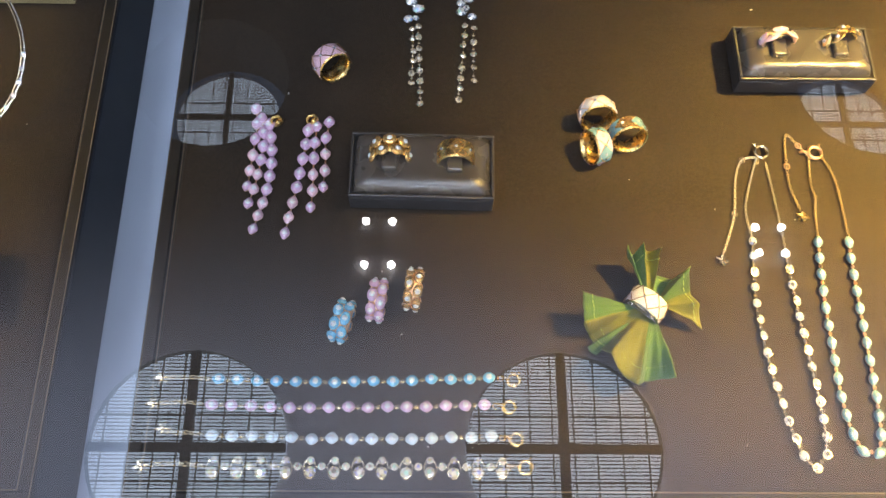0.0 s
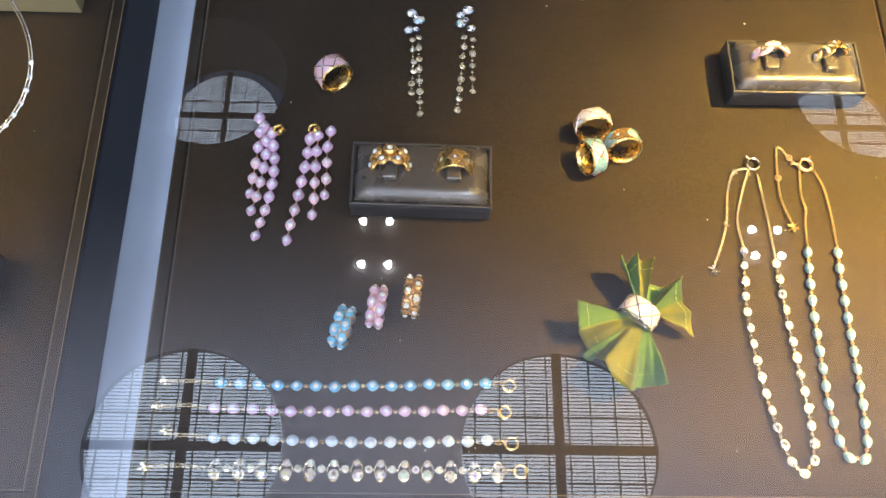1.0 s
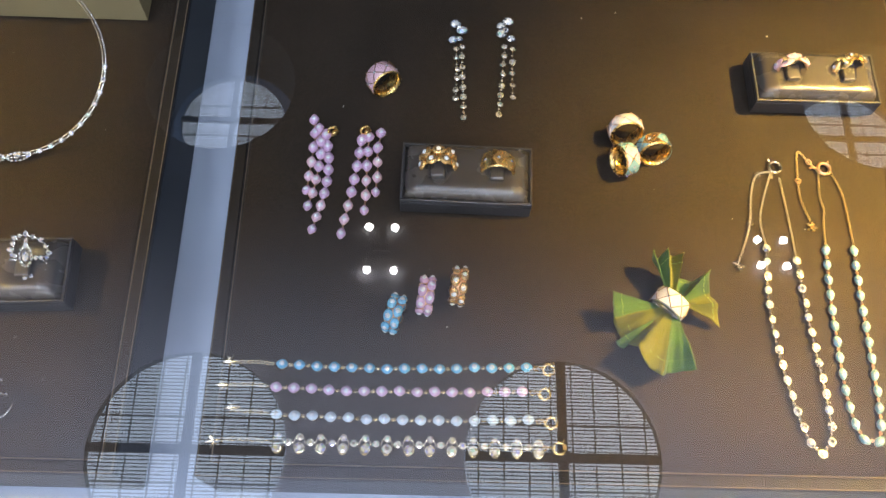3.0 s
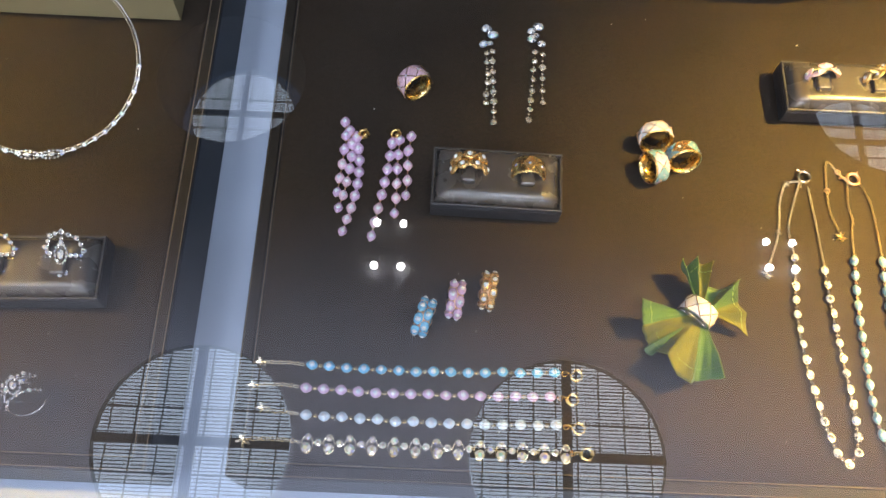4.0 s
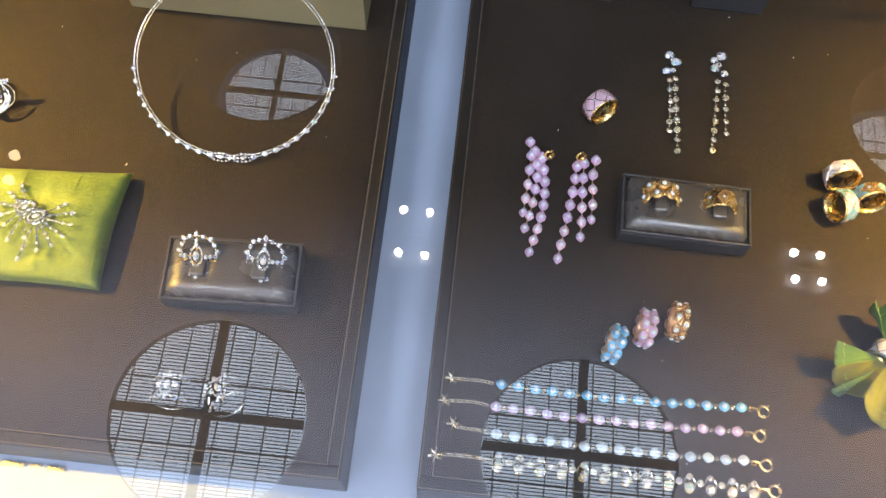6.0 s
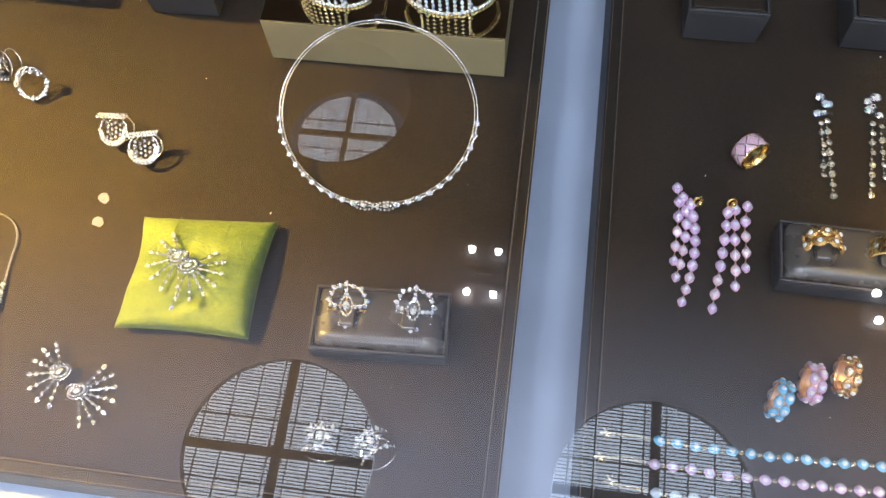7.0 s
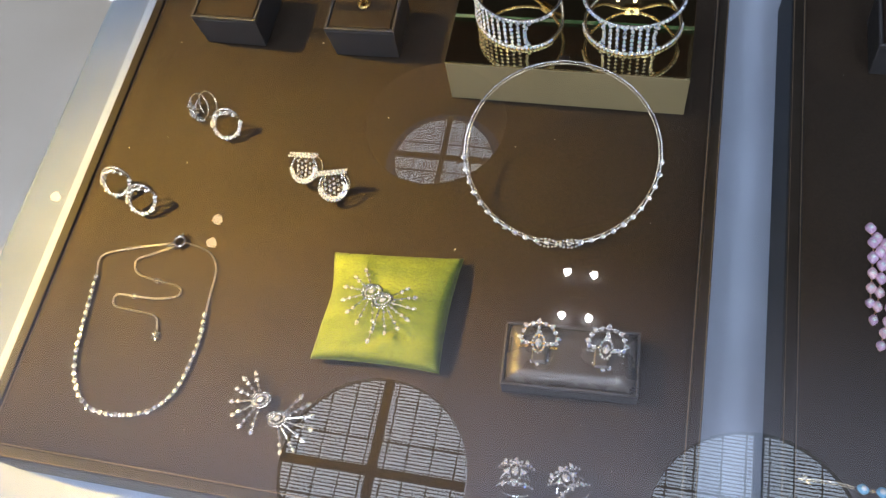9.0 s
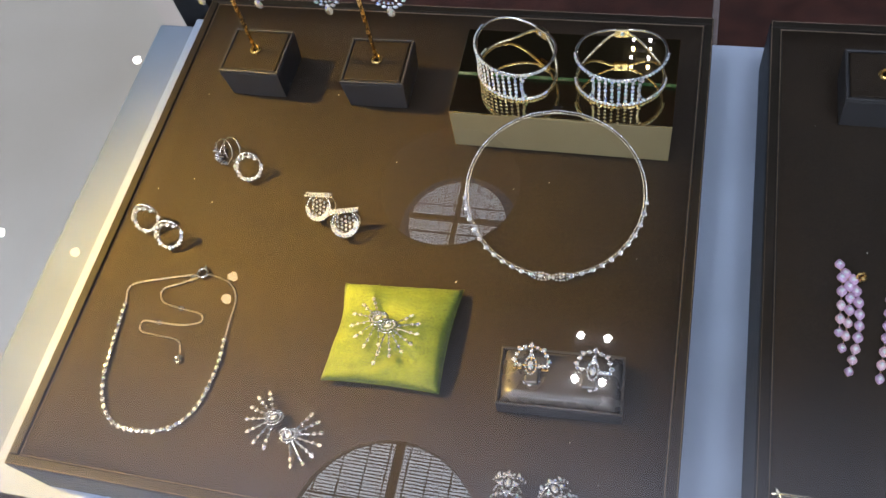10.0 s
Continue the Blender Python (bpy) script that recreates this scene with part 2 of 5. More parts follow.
def hoop(bm, m, big, small, n=24, k=6, slot=0, squash=1.0):
    rows = []
    for i in range(n):
        a = math.tau * i / n
        rows.append([bm.verts.new(m @ Vector(((big + small * math.cos(b)) * math.cos(a), (big + small * math.cos(b)) * math.sin(a) * squash, small * math.sin(b)))) for b in (math.tau * j / k for j in range(k))])
    rings_to_faces(bm, rows, True, slot)
    return bm


def gem(bm, m, r, n=8, slot=0, depth=0.55, crown=0.50, long=1.0, point=0.0):
    """A cut stone: table, crown, girdle and pavilion. point: draws one end out to a tip."""
    def at(rad, z, off=0.0):
        out = []
        for i in range(n):
            a = math.tau * (i + off) / n
            x, y = rad * math.cos(a) * long, rad * math.sin(a)
            if point and x > 0:
                x *= 1 + point * (x / (rad * long)) ** 2
            out.append(m @ Vector((x, y, z)))
        return out

    def facet(*corners):
        bm.faces.new([bm.verts.new(c) for c in corners]).material_index = slot
    table, girdle, low = at(r * 0.46, r * crown, 0.5), at(r, 0), m @ Vector((0, 0, -r * depth))
    facet(*table)
    for i in range(n):
        j = (i + 1) % n
        facet(girdle[i], girdle[j], table[i])
        facet(girdle[j], table[j], table[i])
        facet(girdle[j], girdle[i], low)
    return bm


def ball(bm, m, r, u=8, v=6, slot=0):
    made = bmesh.ops.create_uvsphere(bm, u_segments=u, v_segments=v, radius=r, matrix=m)
    for f in {f for w in made["verts"] for f in w.link_faces}:
        f.material_index = slot
    return bm


def smooth_path(points, step):
    """A rounded curve through the points, cut into even steps."""
    p = [Vector(q) if len(q) == 3 else Vector((q[0], q[1], 0)) for q in points]
    fine = []
    for i in range(len(p) - 1):
        a, b, c, d = p[max(0, i - 1)], p[i], p[i + 1], p[min(len(p) - 1, i + 2)]
        for k in range(16):
            t = k / 16
            fine.append(0.5 * ((2 * b) + (c - a) * t + (2 * a - 5 * b + 4 * c - d) * t * t + (3 * b - a - 3 * c + d) * t ** 3))
    fine.append(p[-1])
    total = sum((fine[i + 1] - fine[i]).length for i in range(len(fine) - 1))
    count = max(2, round(total / step))
    out, gone, k = [fine[0]], 0.0, 0
    for i in range(1, count + 1):
        want = total * i / count
        while k < len(fine) - 2 and gone + (fine[k + 1] - fine[k]).length < want:
            gone += (fine[k + 1] - fine[k]).length
            k += 1
        seg = fine[k + 1] - fine[k]
        out.append(fine[k] + seg * min(1.0, (want - gone) / max(1e-9, seg.length)))
    return out


def along(a, b):
    """Axes with x from a to b, at a."""
    d = (b - a).normalized()
    side = Vector((0, 0, 1)).cross(d)
    side = side.normalized() if side.length > 1e-4 else Vector((0, 1, 0))
    up = d.cross(side)
    return Matrix.Translation(a) @ Matrix((d, side, up)).transposed().to_4x4()


def chain(bm, points, link=0.0030, wire=0.00042, slot=0):
    """Small interlocked oval links along a curve."""
    pts = smooth_path(points, link * 0.72)
    for i in range(len(pts) - 1):
        m = along(pts[i], pts[i + 1]) @ Matrix.Translation((link * 0.36, 0, 0)) @ pose(0, 0, 0, 25 if i % 2 else 115) @ Matrix.Diagonal((1, 0.62, 1, 1))
        hoop(bm, m, link * 0.5, wire, 10, 4, slot)
    return bm


def aim(place, axis, spin=0.0):
    """A pose whose z runs along axis."""
    return Matrix.Translation(place) @ Vector(axis).to_track_quat("Z", "Y").to_matrix().to_4x4() @ pose(0, 0, 0, 0, 0, spin)

# ---- the hall ----
TOP, OPEN = 24.0, 20.0


def skylight(x, y, z, r):
    s = thing("skylight", (x, y, z), 0, "round louvred skylight in a ceiling well", "skylight", "skylights of the hall")
    bm = bmesh.new()
    bmesh.ops.create_circle(bm, cap_ends=True, segments=64, radius=r, matrix=pose(0, 0, 0.10, 180))
    part("daylight_panel", bm, SKYPANEL, s)

    def half(c):
        return math.sqrt(max(0.01, (r * 0.995) ** 2 - c * c))
    bm = bmesh.new()
    for k in range(-27, 28):
        c = k * r / 27.5
        block(bm, -half(c), half(c), c - 0.0052 * r, c + 0.0052 * r, -0.025, 0.0)
    tagged(part("louvre", bm, DARKBAR, s), kind="stuff")
    for u in (-0.86, -0.60, -0.34, -0.11, 0.11, 0.34, 0.60, 0.86):
        c = u * r
        part("mullion", block(bmesh.new(), c - 0.008 * r, c + 0.008 * r, -half(c), half(c), -0.045, -0.027), DARKBAR, s)
    b = 0.048 * r
    part("beam", block(bmesh.new(), -b, b, -half(b), half(b), -0.16, -0.05), DARKBAR, s)
    for side in (-1, 1):
        x0, x1 = sorted((side * (b + 0.004), side * half(b)))
        part("beam", block(bmesh.new(), x0, x1, -b, b, -0.16, -0.05), DARKBAR, s)
        c = side * 0.33 * r
        part("transom", block(bmesh.new(), -half(c), half(c), c - 0.011 * r, c + 0.011 * r, -0.075, -0.047), DARKBAR, s)
    bm = bmesh.new()
    bmesh.ops.create_cone(bm, cap_ends=True, segments=12, radius1=0.085 * r, radius2=0.085 * r, depth=0.03, matrix=pose(0, 0, -0.18))
    part("hub", bm, DARKBAR, s)


def hall():
    bm = bmesh.new()
    block(bm, -60, 60, -60, 60, -1.05, -0.95)
    tagged(part("floor", bm, FLOOR), "light beige marble floor of the hall", "floor", kind="structure")
    # ceiling slab with round openings
    bm = bmesh.new()
    n = 40
    # each: the opening's centre and radius, its share of the slab, the skylight's centre, radius and height
    wells = []
    for cx, cy in ((-5.25, 3.22), (3.33, 3.22)):
        wells.append((cx, cy, 2.27, 4.29, cx, cy, 2.25, OPEN + 0.10))
    for cx, sx in ((-5.6, -6.18), (12.2, 13.5)):
        wells.append((cx, 12.97, 2.0, 8.9, sx, 14.15, 1.62, TOP))
    for cx, cy, r, half_x, sx, sy, sr, sz in wells:
        half_y = 4.875
        rim = [bm.verts.new((cx + r * math.cos(a), cy + r * math.sin(a), OPEN)) for a in (math.tau * k / n for k in range(n))]
        edge = []
        for k in range(n):
            c, s = math.cos(math.tau * k / n), math.sin(math.tau * k / n)
            f = 1 / max(abs(c) / half_x, abs(s) / half_y)
            edge.append(bm.verts.new((cx + c * f, cy + s * f, OPEN)))
        for kx in (-1, 1):
            for ky in (-1, 1):
                corner = Vector((cx + kx * half_x, cy + ky * half_y, OPEN))
                min(edge, key=lambda v: (v.co - corner).length).co = corner
        top = sr + (0.02 if sz < TOP else 0.35)
        up = [bm.verts.new((sx + top * math.cos(a), sy + top * math.sin(a), sz + 0.3)) for a in (math.tau * k / n for k in range(n))]
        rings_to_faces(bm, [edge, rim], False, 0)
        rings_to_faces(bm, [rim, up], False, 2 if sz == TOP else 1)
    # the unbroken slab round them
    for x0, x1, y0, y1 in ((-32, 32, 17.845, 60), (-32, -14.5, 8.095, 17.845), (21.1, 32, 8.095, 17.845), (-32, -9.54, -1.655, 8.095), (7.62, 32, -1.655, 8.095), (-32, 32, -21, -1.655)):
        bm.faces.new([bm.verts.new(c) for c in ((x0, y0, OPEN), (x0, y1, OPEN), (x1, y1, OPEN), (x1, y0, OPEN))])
    # far well walls take the ceiling's painted falloff too
    tagged(part("ceiling", bm, [CEIL, WELL, CEIL]), "high ceiling with round skylight wells, light falloff in its colour", "ceiling", kind="structure")
    # wall added out of view to shut out bright horizon sky
    tagged(part("unseen_end_wall", block(bmesh.new(), -60, 60, 58, 58.4, -0.95, OPEN - 0.01), WELL), "unseen grey end wall added to close the hall", "wall", kind="structure")
    # louvred skylights in the wells that the case glass mirrors
    for cx, cy, r, half_x, sx, sy, sr, sz in wells:
        skylight(sx, sy, sz, sr)
    # clusters of four bulbs under the ceiling
    for cx, cy, dx, dy in ((-1.05, 8.22, 0.66, 1.16), (8.75, 8.4, 0.66, 0.70), (-0.8, 18.3, 0.5, 0.70)):
        c = thing("ceiling_spot_cluster", (cx, cy, OPEN - 0.11), 0, "dark ceiling fitting with four round white bulbs", "ceiling lamp", "spot clusters of the hall")
        part("bar", block(bmesh.new(), -dx * 0.3, dx * 0.3, -0.03, 0.03, 0.02, 0.11), DARKBAR, c)
        for sx in (-0.5, 0.5):
            for sy in (-0.5, 0.5):
                bm = bmesh.new()
                bmesh.ops.create_cone(bm, cap_ends=True, segments=28, radius1=0.10 if cy < 15 else 0.05, radius2=0.08 if cy < 15 else 0.04, depth=0.1, matrix=pose(sx * dx, sy * dy, 0.0))
                part("bulb", bm, SPOTGLOW, c)
    # nearer warm lamps of the shop
    for x, y, z, mat in ((-2.28, 1.80, 4.0, WARMGLOW), (-2.27, 1.66, 4.0, WARMGLOW), (-3.30, 1.83, 4.0, WARMGLOW), (-3.50, 3.30, 4.0, SPOTGLOW), (-3.85, 1.9, 4.0, SPOTGLOW)):
        c = thing("pendant_lamp", (x, y, z), 0, "small round lamp glowing over the shop", "lamp", "shop lamps")
        bm = bmesh.new()
        bmesh.ops.create_cone(bm, cap_ends=True, segments=20, radius1=0.028, radius2=0.02, depth=0.03)
        part("bulb", bm, mat, c)
        part("shade", hoop(bmesh.new(), Matrix.Identity(4), 0.036, 0.006, 20, 6), BLACK, c)
        bm = bmesh.new()
        # two hang from a skylight's bars, the others from the slab
        lean, rise = {-3.50: (0.0, -0.06), -3.85: (-0.05, 0.06)}.get(x, (0.0, 0.0))
        tube(bm, [(0, 0, 0.01), (0, 0, OPEN - z - 0.5), (lean, 0, OPEN - z + rise)], 0.0008, 5)
        part("cord", bm, BLACK, c)


GLASS_Z = 0.24
BASE_Z = -0.056


def case():
    c = thing("display_case", (0, 0, -0.95), 0, "glass-topped jewellery display case with a pale base", "display case")
    z = 0.95
    part("base", block(bmesh.new(), -0.518, 0.475, -0.040, 0.449, z + BASE_Z - 0.016, z + BASE_Z, 0.001), BASE, c, "pale blue-grey base board")
    part("plinth", block(bmesh.new(), -0.50, 0.46, -0.03, 0.44, 0, z + BASE_Z - 0.018), WOOD, c)
    # strips added in place of the soft shaded band beside the base
    part("shade_strip", block(bmesh.new(), -0.562, -0.520, -0.046, 0.449, z - 0.12, z - 0.066, 0.002), SHADEBAND, c)
    part("shade_strip", block(bmesh.new(), 0.477, 0.52, -0.046, 0.449, z - 0.12, z - 0.066, 0.002), SHADEBAND, c)
    part("front_rail", block(bmesh.new(), -0.56, 0.52, -0.075, -0.0485, z + 0.205, z + GLASS_Z - 0.006, 0.002), WOOD, c, "dark red-brown wooden front rail")
    part("back_shelf", block(bmesh.new(), -0.56, 0.52, 0.451, 0.95, z - 0.16, z - 0.12, 0.002), WOOD, c, "dark red-brown wooden shelf")
    part("trim_strip", block(bmesh.new(), -0.036, -0.030, 0.452, 0.94, z - 0.1195, z - 0.114), SILVER, c, "thin pale metal strip")
    part("back_panel", block(bmesh.new(), -0.56, 0.52, 0.952, 0.98, z - 0.14, z + 0.60, 0.002), WOOD, c, "dark red-brown wooden back panel")
    part("corner_post", block(bmesh.new(), -0.537, -0.501, 0.452, 0.488, z - 0.119, z + GLASS_Z - 0.006, 0.002), BLACK, c)
    part("corner_post", block(bmesh.new(), 0.459, 0.493, 0.452, 0.488, z - 0.119, z + GLASS_Z - 0.006, 0.002), BLACK, c)
    bm = bmesh.new()
    block(bm, -0.565, 0.525, -0.075, 0.490, z + GLASS_Z - 0.005, z + GLASS_Z)
    bm.faces.ensure_lookup_table()
    for f in bm.faces:
        f.normal_update()
        f.material_index = 0 if f.normal.z > 0.5 else (1 if f.normal.z < -0.5 else 2)
    g = part("glass_top", bm, [GLASS, CLEAR, GREENEDGE], c, "clear glass top with green edges")
    g.visible_shadow = False
    g = part("glass_side", block(bmesh.new(), -0.562, -0.556, -0.045, 0.449, z - 0.0655, z + GLASS_Z - 0.006), CLEAR, c, "clear glass side pane")
    g.visible_shadow = False
    # gilded lettering along the front of the base, as plain bars
    for x0, x1 in ((0.165, 0.268), (-0.268, -0.205)):
        x, k = x0, 0
        while x < x1 - 0.006:
            w = (0.011, 0.006, 0.014, 0.008)[k % 4]
            part("gilt_bar", block(bmesh.new(), x, min(x1, x + w), -0.0062 + 0.001 * (k % 2), -0.0034, z + BASE_Z + 0.0005, z + BASE_Z + 0.0022, 0.0004), GOLD, c, "raised gilt bar")
            x, k = x + w + 0.0025, k + 1


def tray(x0, x1, label):
    """A leather-covered board with a seam set in from its edge."""
    t = thing("jewellery_tray", (x0, 0, BASE_Z), 0, label, "tray", "leather trays in the case")
    w, d, h, b = x1 - x0, 0.424, -BASE_Z, 0.0072
    bm = bmesh.new()
    block(bm, 0, w, 0, d, 0.0005, h - 0.0022, 0.0016, 3)
    part("board", bm, TRAYSIDE, t, "dark leather sides with sky reflection in their blue tint")
    for a in ((0.0003, w - 0.0003, 0.0003, b), (0.0003, w - 0.0003, d - b, d - 0.0003), (0.0003, b, b + 0.0001, d - b - 0.0001), (w - b, w - 0.0003, b + 0.0001, d - b - 0.0001)):
        part("border", block(bmesh.new(), *a, h - 0.0021, h + 0.0004, 0.0009, 3), LEATHER_EDGE, t)
    bm = bmesh.new()
    g = b + 0.0016
    n = 40
    grid = [[bm.verts.new((g + (w - 2 * g) * i / n, g + (d - 2 * g) * j / n, h - (0.0012 if i in (0, n) or j in (0, n) else 0))) for j in range(n + 1)] for i in range(n + 1)]
    for i in range(n):
        for j in range(n):
            bm.faces.new((grid[i][j], grid[i + 1][j], grid[i + 1][j + 1], grid[i][j + 1]))
    for i in (1, n - 1):
        for j in range(n + 1):
            grid[i][j].co.x = g + 0.0012 if i == 1 else w - g - 0.0012
    for j in (1, n - 1):
        for i in range(n + 1):
            grid[i][j].co.y = g + 0.0012 if j == 1 else d - g - 0.0012
    part("pad", bm, LEATHER, t, "grained brown leather pad", True)
    bm = bmesh.new()
    e = b + 0.0008
    tube(bm, [(e, e, h - 0.0014), (w - e, e, h - 0.0014), (w - e, d - e, h - 0.0014), (e, d - e, h - 0.0014)], 0.0005, 5, True)
    part("seam", bm, STITCH, t)
    e = 0.0011
    # tan line laid along the rim to draw its highlight
    part("edge_highlight", tube(bmesh.new(), [(e, e, h + 0.0002), (w - e, e, h + 0.0002), (w - e, d - e, h + 0.0002), (e, d - e, h + 0.0002)], 0.0004, 6, True), STITCH, t, "thin tan line standing in for the lit tray edge")


def ring_box(cx, cy, turn, label, size=(0.0760, 0.0380, 0.0155)):
    w, d, h = size
    t = thing("ring_box", (cx, cy, 0.0006), turn, label, "ring box", "two-ring boxes on the trays")
    part("tray_body", block(bmesh.new(), -w / 2, w / 2, -d / 2, d / 2, 0, h - 0.003, 0.0007, 2), BOXSKIN, t)
    for a in ((-w / 2, w / 2, -d / 2, -d / 2 + 0.0016), (-w / 2, w / 2, d / 2 - 0.0016, d / 2), (-w / 2, -w / 2 + 0.0016, -d / 2 + 0.0017, d / 2 - 0.0017), (w / 2 - 0.0016, w / 2, -d / 2 + 0.0017, d / 2 - 0.0017)):
        part("rim", block(bmesh.new(), *a, h - 0.0029, h, 0.0006, 2), BOXSKIN, t)
    bm = bmesh.new()
    n, m = 30, 18
    px, py = w / 2 - 0.0018, d / 2 - 0.0018
    rows = []
    for j in range(m + 1):
        v = -1 + 2 * j / m
        row = []
        for i in range(n + 1):
            u = -1 + 2 * i / n
            z = 0.0090 * ((1 - abs(u) ** 9) * (1 - abs(v) ** 9)) ** 0.5
            for sx in (-0.48, 0.48):
                q = abs(u * px - sx * px * 0.98)
                z -= 0.0014 * math.exp(-(q / 0.006) ** 4) * max(0.0, 1 - (v / 0.55) ** 4)
            row.append(bm.verts.new((u * px, v * py, h - 0.003 + z)))
        rows.append(row)
    for j in range(m):
        for i in range(n):
            bm.faces.new((rows[j][i], rows[j][i + 1], rows[j + 1][i + 1], rows[j + 1][i]))
    part("pad", bm, SATIN, t, "padded dark satin cushion", True)
    for sx in (-1, 1):
        bm = bmesh.new()
        x = sx * 0.47 * px
        block(bm, x - 0.0042, x + 0.0042, -0.007, 0.004, h - 0.002, h + 0.0085, 0.0012, 2)
        part("ring_tab", bm, SATIN, t, "leather finger that holds a ring")
    return t


def stand(cx, cy, turn, label, drops=True):
    t = thing("earring_stand", (cx, cy, 0.0006), turn, label, "earring stand", "earring stands behind the trays")
    w, d, h = 0.050, 0.045, 0.030
    bm = bmesh.new()
    block(bm, -w / 2, w / 2, -d / 2, d / 2, 0, h - 0.0028)
    for v in bm.verts:
        if v.co.z < 0.001:
            v.co.x *= 0.93
            v.co.y *= 0.93
    bmesh.ops.bevel(bm, geom=list(bm.edges), offset=0.0006, segments=2, affect="EDGES", profile=0.5)
    part("block", bm, BOXSKIN, t)
    for a in ((-w / 2, w / 2, -d / 2, -d / 2 + 0.002), (-w / 2, w / 2, d / 2 - 0.002, d / 2), (-w / 2, -w / 2 + 0.002, -d / 2 + 0.0021, d / 2 - 0.0021), (w / 2 - 0.002, w / 2, -d / 2 + 0.0021, d / 2 - 0.0021)):
        part("rim", block(bmesh.new(), *a, h - 0.0027, h, 0.0006, 2), BOXSKIN, t)
    part("top_pad", block(bmesh.new(), -w / 2 + 0.0028, w / 2 - 0.0028, -d / 2 + 0.0028, d / 2 - 0.0028, h - 0.0027, h - 0.0002, 0.0012, 3), LEATHER, t)
    part("collar", hoop(bmesh.new(), Matrix.Translation((0, 0, h + 0.0008)), 0.0034, 0.0013, 24, 8), GOLD, t, "polished gold collar", True)
    top = 0.125
    part("pole", tube(bmesh.new(), [(0, 0, h - 0.001), (0, 0, top)], 0.0015, 10), GOLD, t, "thin gold pole", True)
    part("crossbar", tube(bmesh.new(), [(-0.030, 0, top), (0.030, 0, top)], 0.0013, 8), GOLD, t, "", True)
    if drops:
        for sx in (-1, 1):
            e = thing("fringe_earring", (0, 0, 0), 0, "white gold fringe earring with small pear stones hanging from a stand", "earring", "fringe earrings on stands")
            e.matrix_world = pose(cx, cy, 0, 0, 0, turn) @ pose(sx * 0.023, -0.002, top - 0.004)
            bm = bmesh.new()
            tube(bm, [(0, 0.001, 0.005), (0, -0.001, 0.002), (0, -0.001, -0.006)], 0.0005, 5)
            hoop(bm, pose(0, -0.001, -0.012, 90) @ Matrix.Diagonal((1, 1.35, 1, 1)), 0.0055, 0.0007, 20, 5)
            part("drop_frame", bm, SILVER, e)
            for k in range(-4, 5):
                a = k * 0.34
                bm = bmesh.new()
                tip = Vector((0.0125 * math.sin(a), -0.0015, -0.013 - 0.015 * math.cos(a) - 0.004))
                tube(bm, [(0.005 * math.sin(a), -0.001, -0.013 - 0.006 * math.cos(a)), tip], 0.0004, 4)
                gem(bm, Matrix.Translation(tip) @ pose(0, 0, 0, 90), 0.0016, 6, 1, long=1.3)
                gem(bm, Matrix.Translation(tip * 0.75 + Vector((0, -0.001, -0.0035))) @ pose(0, 0, 0, 90), 0.0011, 6, 1)
                part("fringe_stone", bm, [SILVER, DIAMOND], e)
            bm = bmesh.new()
            gem(bm, pose(0, -0.002, -0.036, 90, 0, 0) @ pose(0, 0, 0, 0, 0, 90), 0.0032, 8, 0, long=1.4)
            part("pear_stone", bm, AURORA, e)


hall()
case()
tray(0.0, 0.427, "dark brown leather display tray with a seamed border")
tray(-0.468, -0.041, "dark brown leather display tray with a seamed border")
BOX_B = ring_box(0.1393, 0.1728, -1.0, "charcoal ring box with two gold rings on dark satin")
BOX_C = ring_box(0.3545, 0.2478, 0.4, "charcoal ring box with a satin pad holding two slender rings", (0.0770, 0.0360, 0.0140))
BOX_A = ring_box(-0.1160, 0.1055, 2.6, "charcoal ring box with a satin pad holding two diamond rings")
for sx, sy, st in ((-0.388, 0.338, -1), (-0.287, 0.335, 1), (0.070, 0.348, 0), (0.170, 0.350, -1), (0.323, 0.346, 1)):
    stand(sx, sy, st, "charcoal leatherette block with a gold earring pole", sx < 0)

# ---- jewels: shared pieces ----


def bead_mesh(name, enamel, long=0.0028, wide=0.0030, metal=GOLD, point=0.26):
    """A lens-shaped enamel bead with pointed ends, a metal rim and a small stone set in it."""
    bm = bmesh.new()
    n = 14

    def ring(scale, z):
        out = []
        for k in range(n):
            a = math.tau * k / n
            c = math.cos(a)
            out.append(bm.verts.new((scale * long * (abs(c) ** 0.85) * (1 if c > 0 else -1) * (1 + 0.16 * c * c), scale * wide * math.sin(a) * (1 - point * abs(c)), z)))
        return out
    rows = [ring(0.86, 0.0), ring(1.0, 0.0007), ring(1.0, 0.0013)]
    rings_to_faces(bm, rows, False, 1)
    bm.faces.new(rows[0][::-1]).material_index = 1
    dome = [ring(0.93, 0.0016), ring(0.75, 0.0024), ring(0.42, 0.0029)]
    rings_to_faces(bm, [rows[-1]] + dome, False, 0)
    bm.faces.new(dome[-1]).material_index = 0
    gem(bm, Matrix.Translation((0, 0, 0.0029)), 0.0015, 8, 2)
    return mesh_of(name, bm, [enamel, metal, PALESTONE])


